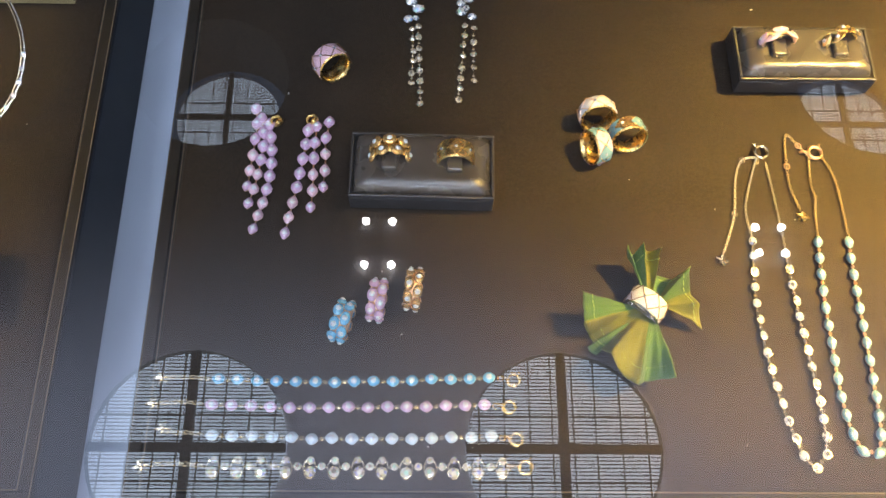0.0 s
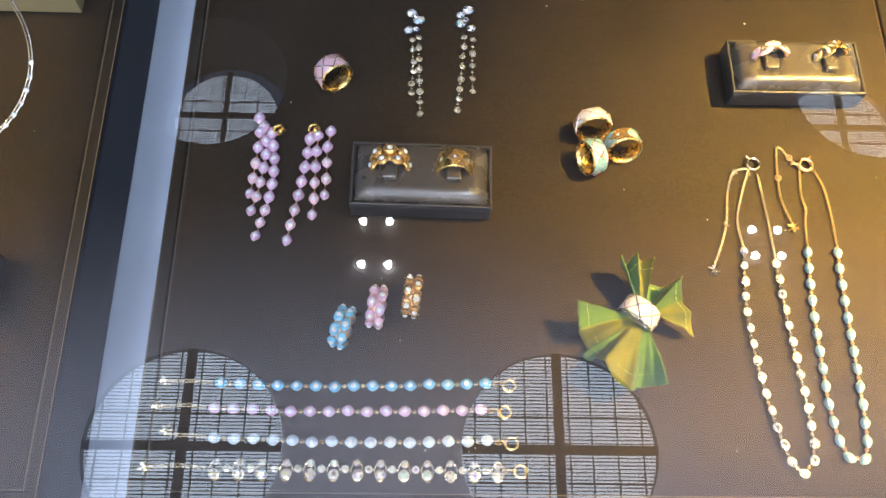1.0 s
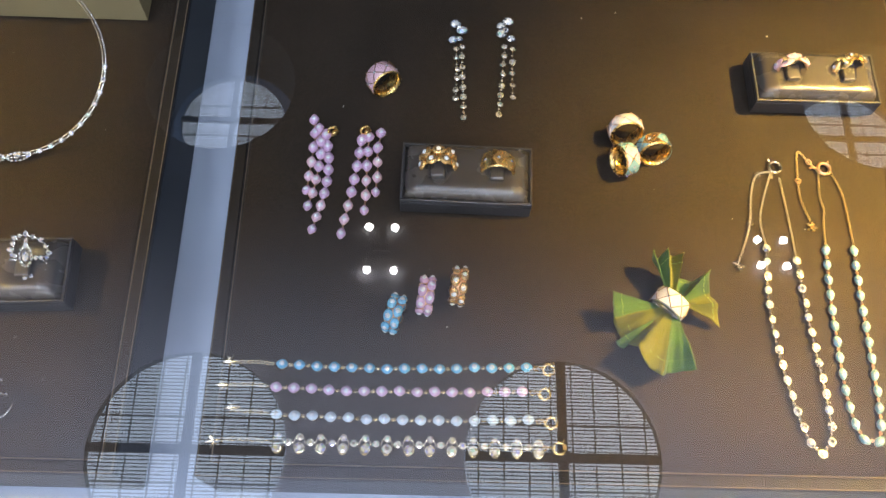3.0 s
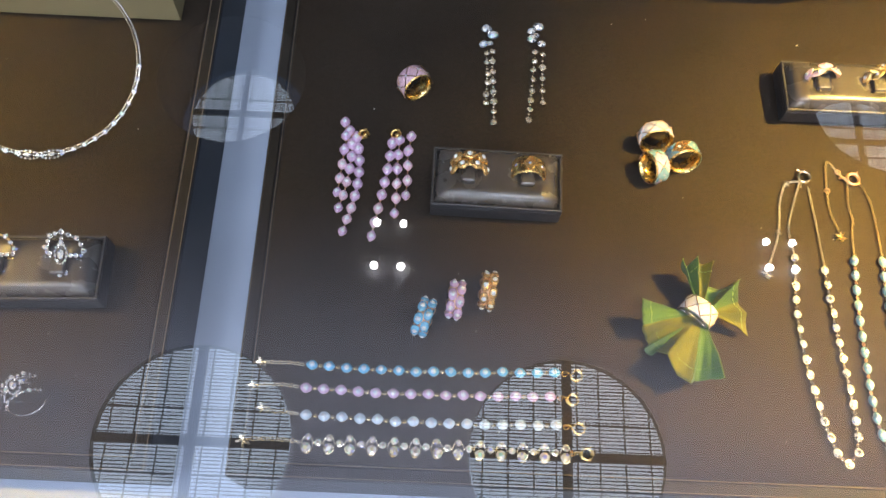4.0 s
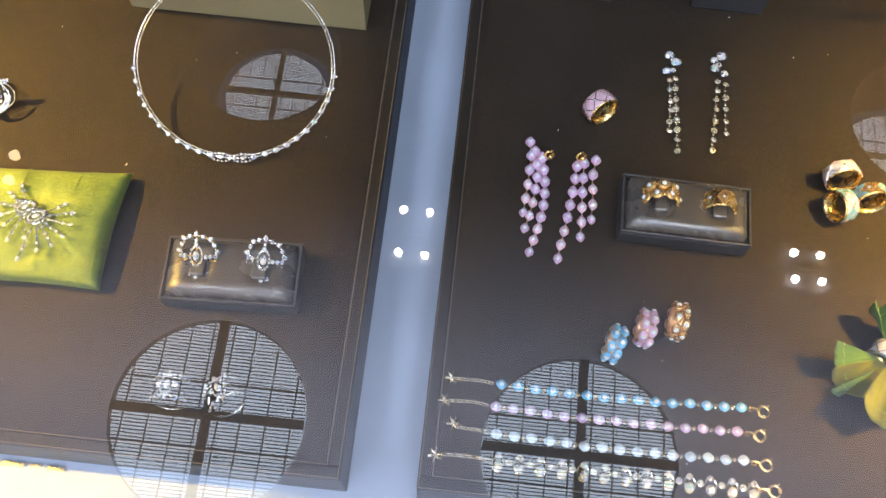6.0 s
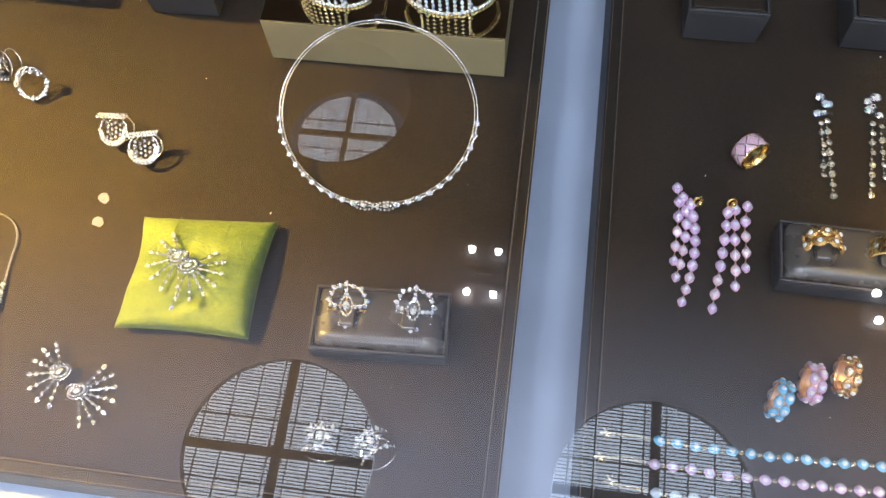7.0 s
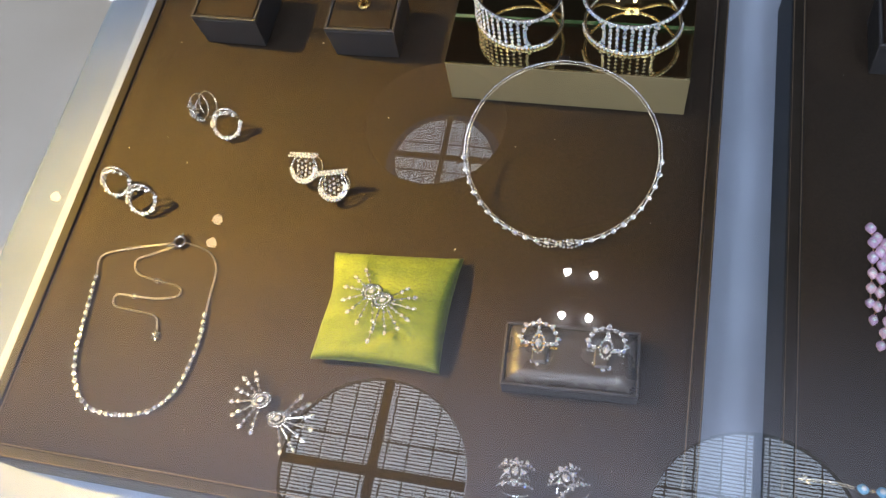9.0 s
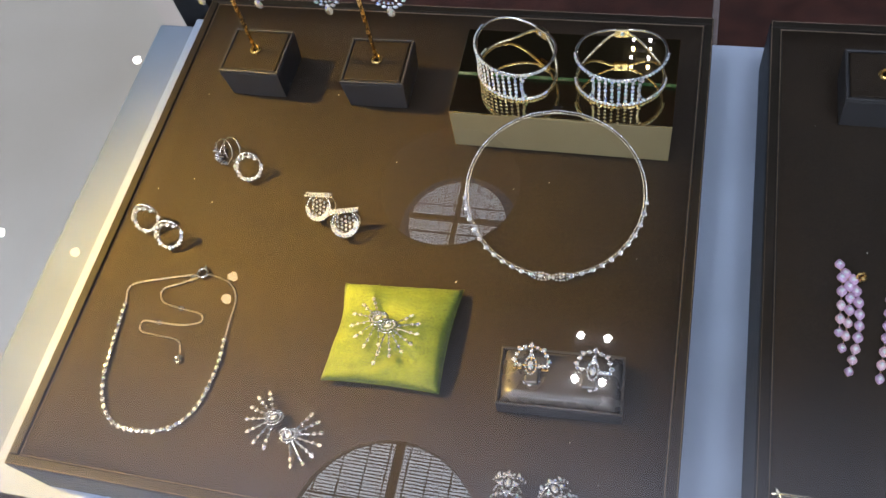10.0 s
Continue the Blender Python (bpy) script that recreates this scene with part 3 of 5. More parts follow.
def stone_mesh(name, r, stone=None, metal=None, long=1.0, point=0.0):
    """A round or pear stone in a small metal cup."""
    bm = bmesh.new()
    rows = []
    for rad, z in ((0.55, 0.0), (0.98, 0.55), (1.08, 0.85), (0.97, 0.86)):
        rows.append([bm.verts.new((r * rad * long * math.cos(a), r * rad * math.sin(a), r * z)) for a in (math.tau * k / 9 for k in range(9))])
    rings_to_faces(bm, rows, False, 1)
    gem(bm, Matrix.Translation((0, 0, r * 0.86)), r * 0.98, 8, 0, 0.6, 0.42, long, point)
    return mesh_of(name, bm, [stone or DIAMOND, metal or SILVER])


STONE_S = stone_mesh("small_stone", 0.0009)
STONE_M = stone_mesh("round_stone", 0.0012)
STONE_C = stone_mesh("collar_stone", 0.0015)
PEAR = stone_mesh("pear_stone", 0.0013, long=1.1, point=0.55)


def lobster(bm, m, r=0.0048, slot=0):
    """A clasp: a round spring ring with a small tongue."""
    hoop(bm, m, r, 0.0010, 20, 8, slot)
    tube(bm, [m @ Vector((-r, 0, 0)), m @ Vector((-r - 0.003, 0.0006, 0.0002)), m @ Vector((-r - 0.005, 0, 0))], 0.0008, 6, False, slot)
    tube(bm, [m @ Vector((r * 0.6, r * 0.9, 0)), m @ Vector((r * 0.9, r * 1.4, 0.0004))], 0.0006, 5, False, slot)
    return bm


def charm(bm, m, s=0.005, slot=0):
    """A flat dragonfly-like charm: body and four wings."""
    tube(bm, [m @ Vector((-s * 0.9, 0, 0)), m @ Vector((s * 0.9, s * 0.1, 0))], s * 0.14, 5, False, slot)
    for a, l in ((55, 1.0), (115, 1.0), (-60, 0.9), (-118, 0.9)):
        tip = Vector((s * l * math.cos(radians(a)), s * l * math.sin(radians(a)), 0))
        tube(bm, [m @ Vector((0, 0, 0)), m @ (tip * 0.6), m @ tip], s * 0.17, 5, False, slot, lambda u: 0.5 + 1.1 * math.sin(math.pi * min(1, u * 0.9 + 0.05)))
    return bm


def bead_bracelet(y_left, y_right, x0, x1, count, enamel, label, tail, metal=PALEGOLD):
    """A row of enamel beads on fine links, an extension chain with a charm, and a gold clasp."""
    t = thing("bead_bracelet", (x0, y_left, 0.0005), 0, label, "bracelet", "four bracelets side by side")
    dx, dy = x1 - x0, y_right - y_left
    me = bead_mesh("bead", enamel)
    last = None
    for k in range(count):
        u = k / (count - 1)
        p = Vector((dx * u, dy * u - 0.0015 * math.sin(math.pi * u) + random.uniform(-0.0004, 0.0004), 0))
        piece("bead", me, t, Matrix.Translation(p) @ pose(0, 0, 0, random.uniform(-6, 6), random.uniform(-4, 4), math.degrees(math.atan2(dy, dx)) + random.uniform(-9, 9)))
        if last is not None:
            bm = bmesh.new()
            d = (p - last).normalized()
            tube(bm, [last + d * 0.0031 + Vector((0, 0, 0.001)), p - d * 0.0031 + Vector((0, 0, 0.001))], 0.0005, 5)
            hoop(bm, Matrix.Translation((last + p) / 2 + Vector((0, 0, 0.001))), 0.0009, 0.0004, 8, 4)
            part("link", bm, metal, t)
        last = p
    bm = bmesh.new()
    chain(bm, [(-0.0045, 0.0003, 0.001), (-0.012, 0.0012, 0.001), (-0.018, 0.0010, 0.001), tail], 0.0032, 0.00042)
    part("extension_chain", bm, PALEGOLD, t)
    part("charm", charm(bmesh.new(), Matrix.Translation(Vector(tail) + Vector((-0.002, 0, 0))) @ pose(0, 0, 0, 0, 0, 70), 0.0042), metal, t)
    bm = bmesh.new()
    end = Vector((dx, dy, 0.001))
    hoop(bm, Matrix.Translation(end + Vector((0.0055, -0.0006, 0))), 0.0013, 0.0004, 10, 4)
    lobster(bm, Matrix.Translation(end + Vector((0.0120, -0.0012, 0.0004))) @ pose(0, 0, 0, 0, 0, -8), 0.0029)
    part("clasp", bm, GOLD, t, "yellow gold ring clasp")


def stone_bracelet():
    t = thing("stone_bracelet", (0.042, 0.019, 0.0005), 0, "gold bracelet of clustered rainbow stones with a ring clasp", "bracelet", "four bracelets side by side")
    big = stone_mesh("stone", 0.0026, AURORA, PALEGOLD)
    small = stone_mesh("stone", 0.0019, AURORA, PALEGOLD)
    n = 13
    for k in range(n):
        x = 0.137 * k / (n - 1)
        for dy in (0.0027, -0.0027):
            piece("stone", big if dy < 0 else small, t, pose(x + random.uniform(-0.0003, 0.0003), dy, 0, random.uniform(-10, 10), random.uniform(-10, 10), random.uniform(0, 90)))
        if k < n - 1:
            piece("stone", small, t, pose(x + 0.137 / (n - 1) / 2, 0, 0, 0, 0, random.uniform(0, 90)))
        bm = bmesh.new()
        hoop(bm, pose(x, -0.0010, 0.0009) @ Matrix.Diagonal((0.85, 1.25, 1, 1)), 0.0036, 0.0005, 16, 5)
        tube(bm, [(x + 0.003, 0, 0.0006), (x + 0.008, 0, 0.0006)], 0.0005, 4)
        part("setting", bm, PALEGOLD, t)
    bm = bmesh.new()
    chain(bm, [(-0.004, 0, 0.001), (-0.012, 0.0008, 0.001), (-0.022, 0.001, 0.001), (-0.030, 0.0005, 0.001)], 0.0036, 0.0005)
    part("extension_chain", bm, PALEGOLD, t)
    part("charm", charm(bmesh.new(), pose(-0.0335, 0, 0.001, 0, 0, 80), 0.0045), PALEGOLD, t)
    bm = bmesh.new()
    hoop(bm, pose(0.1405, 0, 0.001), 0.0013, 0.0004, 10, 4)
    lobster(bm, pose(0.1480, 0, 0.0014), 0.0030)
    part("clasp", bm, GOLD, t, "yellow gold ring clasp")


def necklace(label, category_label, loop, tail, clasp, me, step, metal, chain_top, charm_metal, name="stone_necklace", stones_from=0.0, bead_turn=0.0, tip="stone"):
    """loop: the set part from one end to the other; chain_top: plain chains that close it; tail: the extension with its charm."""
    t = thing(name, (0, 0, 0.0006), 0, label, "necklace", category_label)
    pts = smooth_path(loop, step)
    for i, p in enumerate(pts):
        d = pts[min(len(pts) - 1, i + 1)] - pts[max(0, i - 1)]
        piece(tip, me, t, Matrix.Translation(p) @ pose(0, 0, 0, random.uniform(-12, 12), random.uniform(-8, 8), math.degrees(math.atan2(d.y, d.x)) + bead_turn + random.uniform(-10, 10)))
    bm = bmesh.new()
    for i in range(len(pts) - 1):
        a, b = pts[i], pts[i + 1]
        tube(bm, [a.lerp(b, 0.2) + Vector((0, 0, 0.0008)), a.lerp(b, 0.8) + Vector((0, 0, 0.0008))], 0.00045, 5)
        hoop(bm, along(a, b) @ Matrix.Translation(((b - a).length / 2, 0, 0.0008)), 0.0008, 0.00035, 8, 4)
    part("links", bm, metal, t)
    fine = CHAINGOLD if metal is ROSE else CHAINSILVER
    for line in chain_top:
        part("chain", chain(bmesh.new(), [(x, y, 0.0008) for x, y in line], 0.0020, 0.00021), fine, t)
    part("extension_chain", chain(bmesh.new(), [(x, y, 0.0008) for x, y in tail], 0.0022, 0.00022), fine, t)
    bm = bmesh.new()
    for u in (0.3, 0.62):
        k = tail[int(u * (len(tail) - 1))]
        hoop(bm, pose(k[0], k[1], 0.001), 0.0016, 0.0004, 12, 4)
    part("sizing_ring", bm, metal, t)
    part("charm", charm(bmesh.new(), pose(tail[-1][0], tail[-1][1] - 0.002, 0.001, 0, 0, 40), 0.0038), charm_metal, t, "small dragonfly-shaped charm")
    part("clasp", lobster(bmesh.new(), pose(clasp[0], clasp[1], 0.0014, 0, 0, clasp[2]), 0.0036), metal, t)


def band(bm, r, w, t, n=40, slot_out=0, slot_in=1, round_=0.0006):
    """A ring band round the z axis: outer face in one slot, edges and inside in another."""
    prof = [(r, -w / 2 + round_), (r + 0.0003, 0), (r, w / 2 - round_), (r - round_, w / 2), (r - t, w / 2 - round_ * 0.5), (r - t - 0.0002, 0), (r - t, -w / 2 + round_ * 0.5), (r - round_, -w / 2)]
    rows = [[bm.verts.new((a * math.cos(q), a * math.sin(q), h)) for a, h in prof] for q in (math.tau * k / n for k in range(n))]
    for i in range(n):
        a, b = rows[i], rows[(i + 1) % n]
        for k in range(8):
            f = bm.faces.new((a[k], b[k], b[(k + 1) % 8], a[(k + 1) % 8]))
            f.material_index = slot_out if k in (0, 1) else slot_in
            f.smooth = k in (0, 1, 4, 5)
    return bm


def lattice_ring(place, axis, spin, label, enamels, metal=GOLD, line=GOLD, r=0.0100, w=0.0085, cells=9, group=""):
    """An enamel band crossed by a diamond lattice of fine metal lines, a stone in each cell."""
    t = thing("enamel_ring", (0, 0, 0), 0, label, "ring", group)
    t.matrix_world = aim(place, axis, spin)
    bm = bmesh.new()
    plain = len(enamels) == 1
    band(bm, r if plain else r - 0.0003, w, 0.0013)
    part("band", bm, [enamels[0] if plain else metal, metal], t, "polished metal inside", False)
    step = math.tau / cells
    for k in range(0 if plain else cells):
        bm = bmesh.new()
        n = 6
        rows = []
        for i in range(n + 1):
            u = -1 + 2 * i / n
            reach = (w / 2 - 0.0007) * (1 - abs(u)) + 0.0003
            a = k * step + u * step * 0.46
            rows.append([bm.verts.new(((r + 0.0003 * (1 - abs(s))) * math.cos(a), (r + 0.0003 * (1 - abs(s))) * math.sin(a), s * reach)) for s in (-1, 0, 1)])
        for i in range(n):
            for j in range(2):
                bm.faces.new((rows[i][j], rows[i + 1][j], rows[i + 1][j + 1], rows[i][j + 1]))
        part("enamel_cell", bm, enamels[k % len(enamels)], t)
        for h in (-1, 1):
            bm = bmesh.new()
            rows = []
            for i in range(n + 1):
                u = -1 + 2 * i / n
                low, high = (w / 2 - 0.0006) * abs(1 - abs(u)) * 0 + (w / 2 - 0.0006) * abs(u) + 0.0007 * (1 - abs(u)), w / 2 - 0.0006
                a = (k + 0.5) * step + u * step * 0.44
                rows.append([bm.verts.new((r * math.cos(a), r * math.sin(a), h * z)) for z in (low, high)])
            for i in range(n):
                q = (rows[i][0], rows[i + 1][0], rows[i + 1][1], rows[i][1])
                bm.faces.new(q if h > 0 else q[::-1])
            part("enamel_cell", bm, enamels[(k + 1) % len(enamels)], t)
    for k in range(cells * (2 if plain else 1)):
        a = (k * step) if not plain else (k * step / 2)
        z = 0 if not plain else (w * 0.0 if k % 2 else 0.0)
        bm = bmesh.new()
        gem(bm, Matrix.Rotation(a, 4, "Z") @ pose(r + 0.0004, 0, z, 0, 90, 0), 0.0010, 7)
        if not plain or k % 2 == 0:
            part("stone", bm, DIAMOND, t)
        else:
            bm.free()
    bm = bmesh.new()
    for k in range(cells if plain else 0):
        for s in (-1, 1):
            pts = []
            for i in range(9):
                u = i / 8
                a = (k + 0.5 + u) * step if s > 0 else (k + 0.5 - u) * step
                z = (w / 2 - 0.0003) * (2 * u - 1)
                pts.append(((r + 0.0004) * math.cos(a), (r + 0.0004) * math.sin(a), z))
            tube(bm, pts, 0.00030, 4)
    if plain:
        part("lattice", bm, line, t)
    else:
        bm.free()
    return t


def bubble_ring(place, axis, spin, label, enamel, metal=ROSE, r=0.0100, w=0.0100, group="", gaps=True):
    """A band built of round and wedge-shaped cells with stones."""
    t = thing("cell_ring", (0, 0, 0), 0, label, "ring", group)
    t.matrix_world = aim(place, axis, spin)
    bm = bmesh.new()
    for h in (-0.30, 0.30):
        hoop(bm, Matrix.Translation((0, 0, h * w)), r - 0.0010, 0.0006, 36, 5)
    band(bm, r - 0.0012, w * 0.5, 0.0007, 36, 0, 0)
    part("band", bm, metal, t)
    cells = 8
    for k in range(cells):
        a = math.tau * k / cells
        for h in (-1, 1):
            m = Matrix.Rotation(a + (0.39 if h > 0 else 0.0), 4, "Z") @ pose(r - 0.0008, 0, h * w * 0.24, 0, 90, 0)
            bm = bmesh.new()
            n = 12
            wide, tall = r * 0.37, w * 0.27
            rows = []
            for sc, z in ((0.8, -0.0006), (1.0, 0.0002), (0.92, 0.0009), (0.66, 0.0015), (0.3, 0.0018)):
                rows.append([bm.verts.new(m @ Vector((sc * tall * math.cos(q), sc * wide * math.sin(q), z))) for q in (math.tau * i / n for i in range(n))])
            rings_to_faces(bm, rows[:2], False, 1)
            rings_to_faces(bm, rows[1:], False, 0)
            bm.faces.new(rows[-1])
            gem(bm, m @ Matrix.Translation((0, 0, 0.0018)), 0.0015, 8, 2)
            part("cell", bm, [enamel, metal, PALESTONE], t)
    return t


def marquise_ring(place, axis, spin, label, enamel, metal, group=""):
    """A slender open band with a row of leaf-shaped cells over its top."""
    t = thing("marquise_ring", (0, 0, 0), 0, label, "ring", group)
    t.matrix_world = aim(place, axis, spin)
    r = 0.0098
    part("band", hoop(bmesh.new(), Matrix.Identity(4), r - 0.0006, 0.0008, 40, 6), metal, t, "", True)
    for k in range(-2, 3):
        a = math.pi / 2 + k * 0.56
        m = Matrix.Rotation(a, 4, "Z") @ pose(r, 0, 0.0022 * (1 if k % 2 else -1), 0, 90, 0) @ pose(0, 0, 0, 0, 0, 90)
        bm = bmesh.new()
        n = 12
        rows = []
        for sc, z in ((0.8, -0.0004), (1.0, 0.0003), (0.8, 0.0010), (0.35, 0.0013)):
            rows.append([bm.verts.new(m @ Vector((sc * 0.0042 * math.cos(q) * (1 + 0.15 * abs(math.cos(q))), sc * 0.0024 * math.sin(q), z))) for q in (math.tau * i / n for i in range(n))])
        rings_to_faces(bm, rows[:2], False, 1)
        rings_to_faces(bm, rows[1:], False, 0)
        bm.faces.new(rows[-1])
        gem(bm, m @ Matrix.Translation((0, 0, 0.0016)), 0.0013, 7, 2)
        part("leaf_cell", bm, [enamel, metal, DIAMOND], t)
    return t


def halo(bm, m, long=0.0042, wide=0.0028, slot_metal=0, slot_stone=1):
    """A pointed oval of small stones round a leaf-cut centre stone."""
    for k in range(14):
        a = math.tau * k / 14
        p = Vector((long * math.cos(a) * (1 + 0.12 * abs(math.cos(a))), wide * math.sin(a), 0.0008))
        gem(bm, m @ Matrix.Translation(p), 0.00075, 6, slot_stone)
    hoop(bm, m @ Matrix.Diagonal((1, wide / long, 1, 1)), long, 0.0006, 20, 5, slot_metal)
    gem(bm, m @ Matrix.Translation((0, 0, 0.0012)), wide * 0.55, 8, slot_stone, long=1.55)
    return bm


def crown_ring(place, axis, spin, label, metal, group="", rows_=(-0.0090, 0.0090), whole=True):
    """An open ring: two stone-set hoops joined over the top by a leaf-shaped cluster."""
    t = thing("diamond_ring", (0, 0, 0), 0, label, "ring", group)
    t.matrix_world = aim(place, axis, spin)
    r = 0.0098
    for h in rows_:
        if whole:
            part("hoop", hoop(bmesh.new(), Matrix.Translation((0, 0, h * 0.75)), r - 0.0006, 0.0006, 36, 5), metal, t, "", True)
        else:
            for d in (0.75, 0.42):
                arc = [((r - 0.0006) * math.cos(q), (r - 0.0006) * math.sin(q), h * d) for q in (math.radians(8 + 164 * i / 24) for i in range(25))]
                part("hoop", tube(bmesh.new(), arc, 0.0006 if d > 0.5 else 0.0005, 6), metal, t, "", True)
        for k in range(-4, 5):
            a = math.pi / 2 + k * 0.30
            big = k % 2 == 0
            out = 0.0004
            piece("stone", PEAR if big and abs(k) < 4 else STONE_S, t, Matrix.Rotation(a, 4, "Z") @ pose(r - out, 0, h * (0.75 + 0.18 * math.cos(k * 0.3)), 0, 90, 0) @ pose(0, 0, 0, 0, 0, 0 if h < 0 else 180))
    m = Matrix.Rotation(math.pi / 2, 4, "Z") @ pose(r + 0.0004, 0, 0, 0, 90, 0)
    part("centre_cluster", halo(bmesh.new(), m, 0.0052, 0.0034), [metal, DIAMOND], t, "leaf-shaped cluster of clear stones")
    bm = bmesh.new()
    for s in (-1, 1):
        tube(bm, [m @ Vector((s * 0.0045, 0, 0)), m @ Vector((s * 0.0062, 0, 0))], 0.0005, 5)
        for q in (-1, 1):
            tube(bm, [m @ Vector((0, q * 0.003, 0)), m @ Vector((s * 0.0012, q * 0.0062, -0.0016)), m @ Vector((s * 0.0030, q * 0.0080, -0.0038))], 0.0005, 5)
    part("bridge", bm, metal, t)
    for s in (-1, 1):
        piece("stone", STONE_S, t, m @ Matrix.Translation((s * 0.0052, 0, 0)))
        piece("stone", PEAR, t, m @ Matrix.Translation((0, s * 0.0042, -0.0006)) @ pose(0, 0, 0, 0, 0, 90 * s))
    return t


def arch_ring(place, turn, label, metal, group=""):
    """A wide open ring: a far arch of stones, a leaf cluster in the middle and a near row, on two slim shanks."""
    t = thing("diamond_ring", (0, 0, 0), 0, label, "ring", group)
    t.matrix_world = Matrix.Translation(place) @ pose(0, 0, 0, 30, 0, turn)

    def at(x, v):
        return Vector((x, v, -0.0050 * (x / 0.010) ** 2))
    far = [at(0.0096 * math.cos(q), 0.0025 + 0.0095 * math.sin(q)) for q in (math.radians(-12 + 204 * i / 28) for i in range(29))]
    part("far_arch", tube(bmesh.new(), far, 0.0006, 6), metal, t, "", True)
    near = [at(0.0098 * k / 10, -0.0098 + 0.0024 * (k / 10) ** 2) for k in range(-10, 11)]
    part("near_row", tube(bmesh.new(), near, 0.0006, 6), metal, t, "", True)
    for v in (-0.0022, -0.0062):
        arc = [Vector((0.0100 * math.cos(q), v, -0.0012 + 0.0030 * math.sin(q) - (0.004 if abs(math.cos(q)) < 0.55 else 0.0))) for q in (math.radians(180 + 180 * i / 20) for i in range(21))]
        part("shank", tube(bmesh.new(), arc[:7], 0.0008, 6), metal, t, "", True)
        part("shank", tube(bmesh.new(), arc[-7:], 0.0008, 6), metal, t, "", True)
    for k in range(9):
        p = far[2 + k * 3]
        d = Vector((p.x, p.y - 0.0025, 0)).normalized()
        big = k % 2 == 0
        piece("stone", PEAR if big else STONE_M, t, Matrix.Translation(p + d * (0.0008 if big else 0.0002) + Vector((0, 0, 0.0005))) @ pose(0, 0, 0, 0, 0, math.degrees(math.atan2(d.y, d.x))))
    for k in range(7):
        p = near[1 + k * 3]
        big = k % 2 == 1
        piece("stone", PEAR if big else STONE_M, t, Matrix.Translation(p + Vector((0, -0.0008 if big else 0, 0.0006))) @ pose(0, 0, 0, 0, 0, -90))
    for x in (-0.0095, -0.0068, 0.0050, 0.0072, 0.0095):
        piece("stone", STONE_M, t, Matrix.Translation(at(x, 0.0003) + Vector((0, 0, 0.0006))))
    part("centre_cluster", halo(bmesh.new(), pose(0, 0.0008, 0.0006, 0, 0, 90), 0.0050, 0.0033), [metal, DIAMOND], t, "leaf-shaped cluster of clear stones")
    bm = bmesh.new()
    tube(bm, [at(0, -0.0098), at(0, 0.0120)], 0.0004, 5)
    tube(bm, [at(0.0098 * k / 6, 0.0003) for k in range(-6, 7)], 0.0005, 5)
    part("bridge", bm, metal, t)
    for v in (-0.0070, 0.0072, 0.0094):
        piece("stone", STONE_M if v < 0.009 else STONE_S, t, Matrix.Translation(at(0, v) + Vector((0, 0, 0.0006))))
    return t


def slim_ring(place, axis, spin, label, group=""):
    """A slim ring with one stone-set rim and a second arch that carries a small cluster."""
    t = thing("slim_diamond_ring", (0, 0, 0), 0, label, "ring", group)
    t.matrix_world = aim(place, axis, spin)
    r = 0.0090
    part("hoop", hoop(bmesh.new(), Matrix.Identity(4), r, 0.0006, 40, 6), SILVER, t, "", True)
    for k in range(13):
        a = math.radians(-205 + k * 17)
        piece("stone", STONE_M if k % 3 else PEAR, t, Matrix.Rotation(a, 4, "Z") @ pose(r, 0, 0.0004))
    bm = bmesh.new()
    pts = []
    for k in range(13):
        a = math.radians(20 + k * 12)
        pts.append((r * math.cos(a), r * 0.9 * math.sin(a) - 0.0005, 0.0015 + 0.0075 * math.sin(math.pi * k / 12)))
    tube(bm, pts, 0.0006, 6)
    part("arch", bm, SILVER, t, "", True)
    for k in (2, 4, 6, 8, 10):
        piece("stone", STONE_M, t, Matrix.Translation(Vector(pts[k])) @ pose(0, 0, 0.0003))
    # a wider plain band behind the arch
    rear = [(r * 1.02 * math.cos(q), r * math.sin(q) + 0.0015, 0.0022 + 0.0045 * math.sin(q)) for q in (math.radians(15 + 150 * i / 16) for i in range(17))]
    part("rear_band", tube(bmesh.new(), rear, 0.0009, 8), SILVER, t, "", True)
    a = math.radians(165)
    part("cluster", halo(bmesh.new(), Matrix.Rotation(a, 4, "Z") @ pose(r, 0, 0.003, 0, 50, 0), 0.0032, 0.0022), [SILVER, DIAMOND], t)
    return t


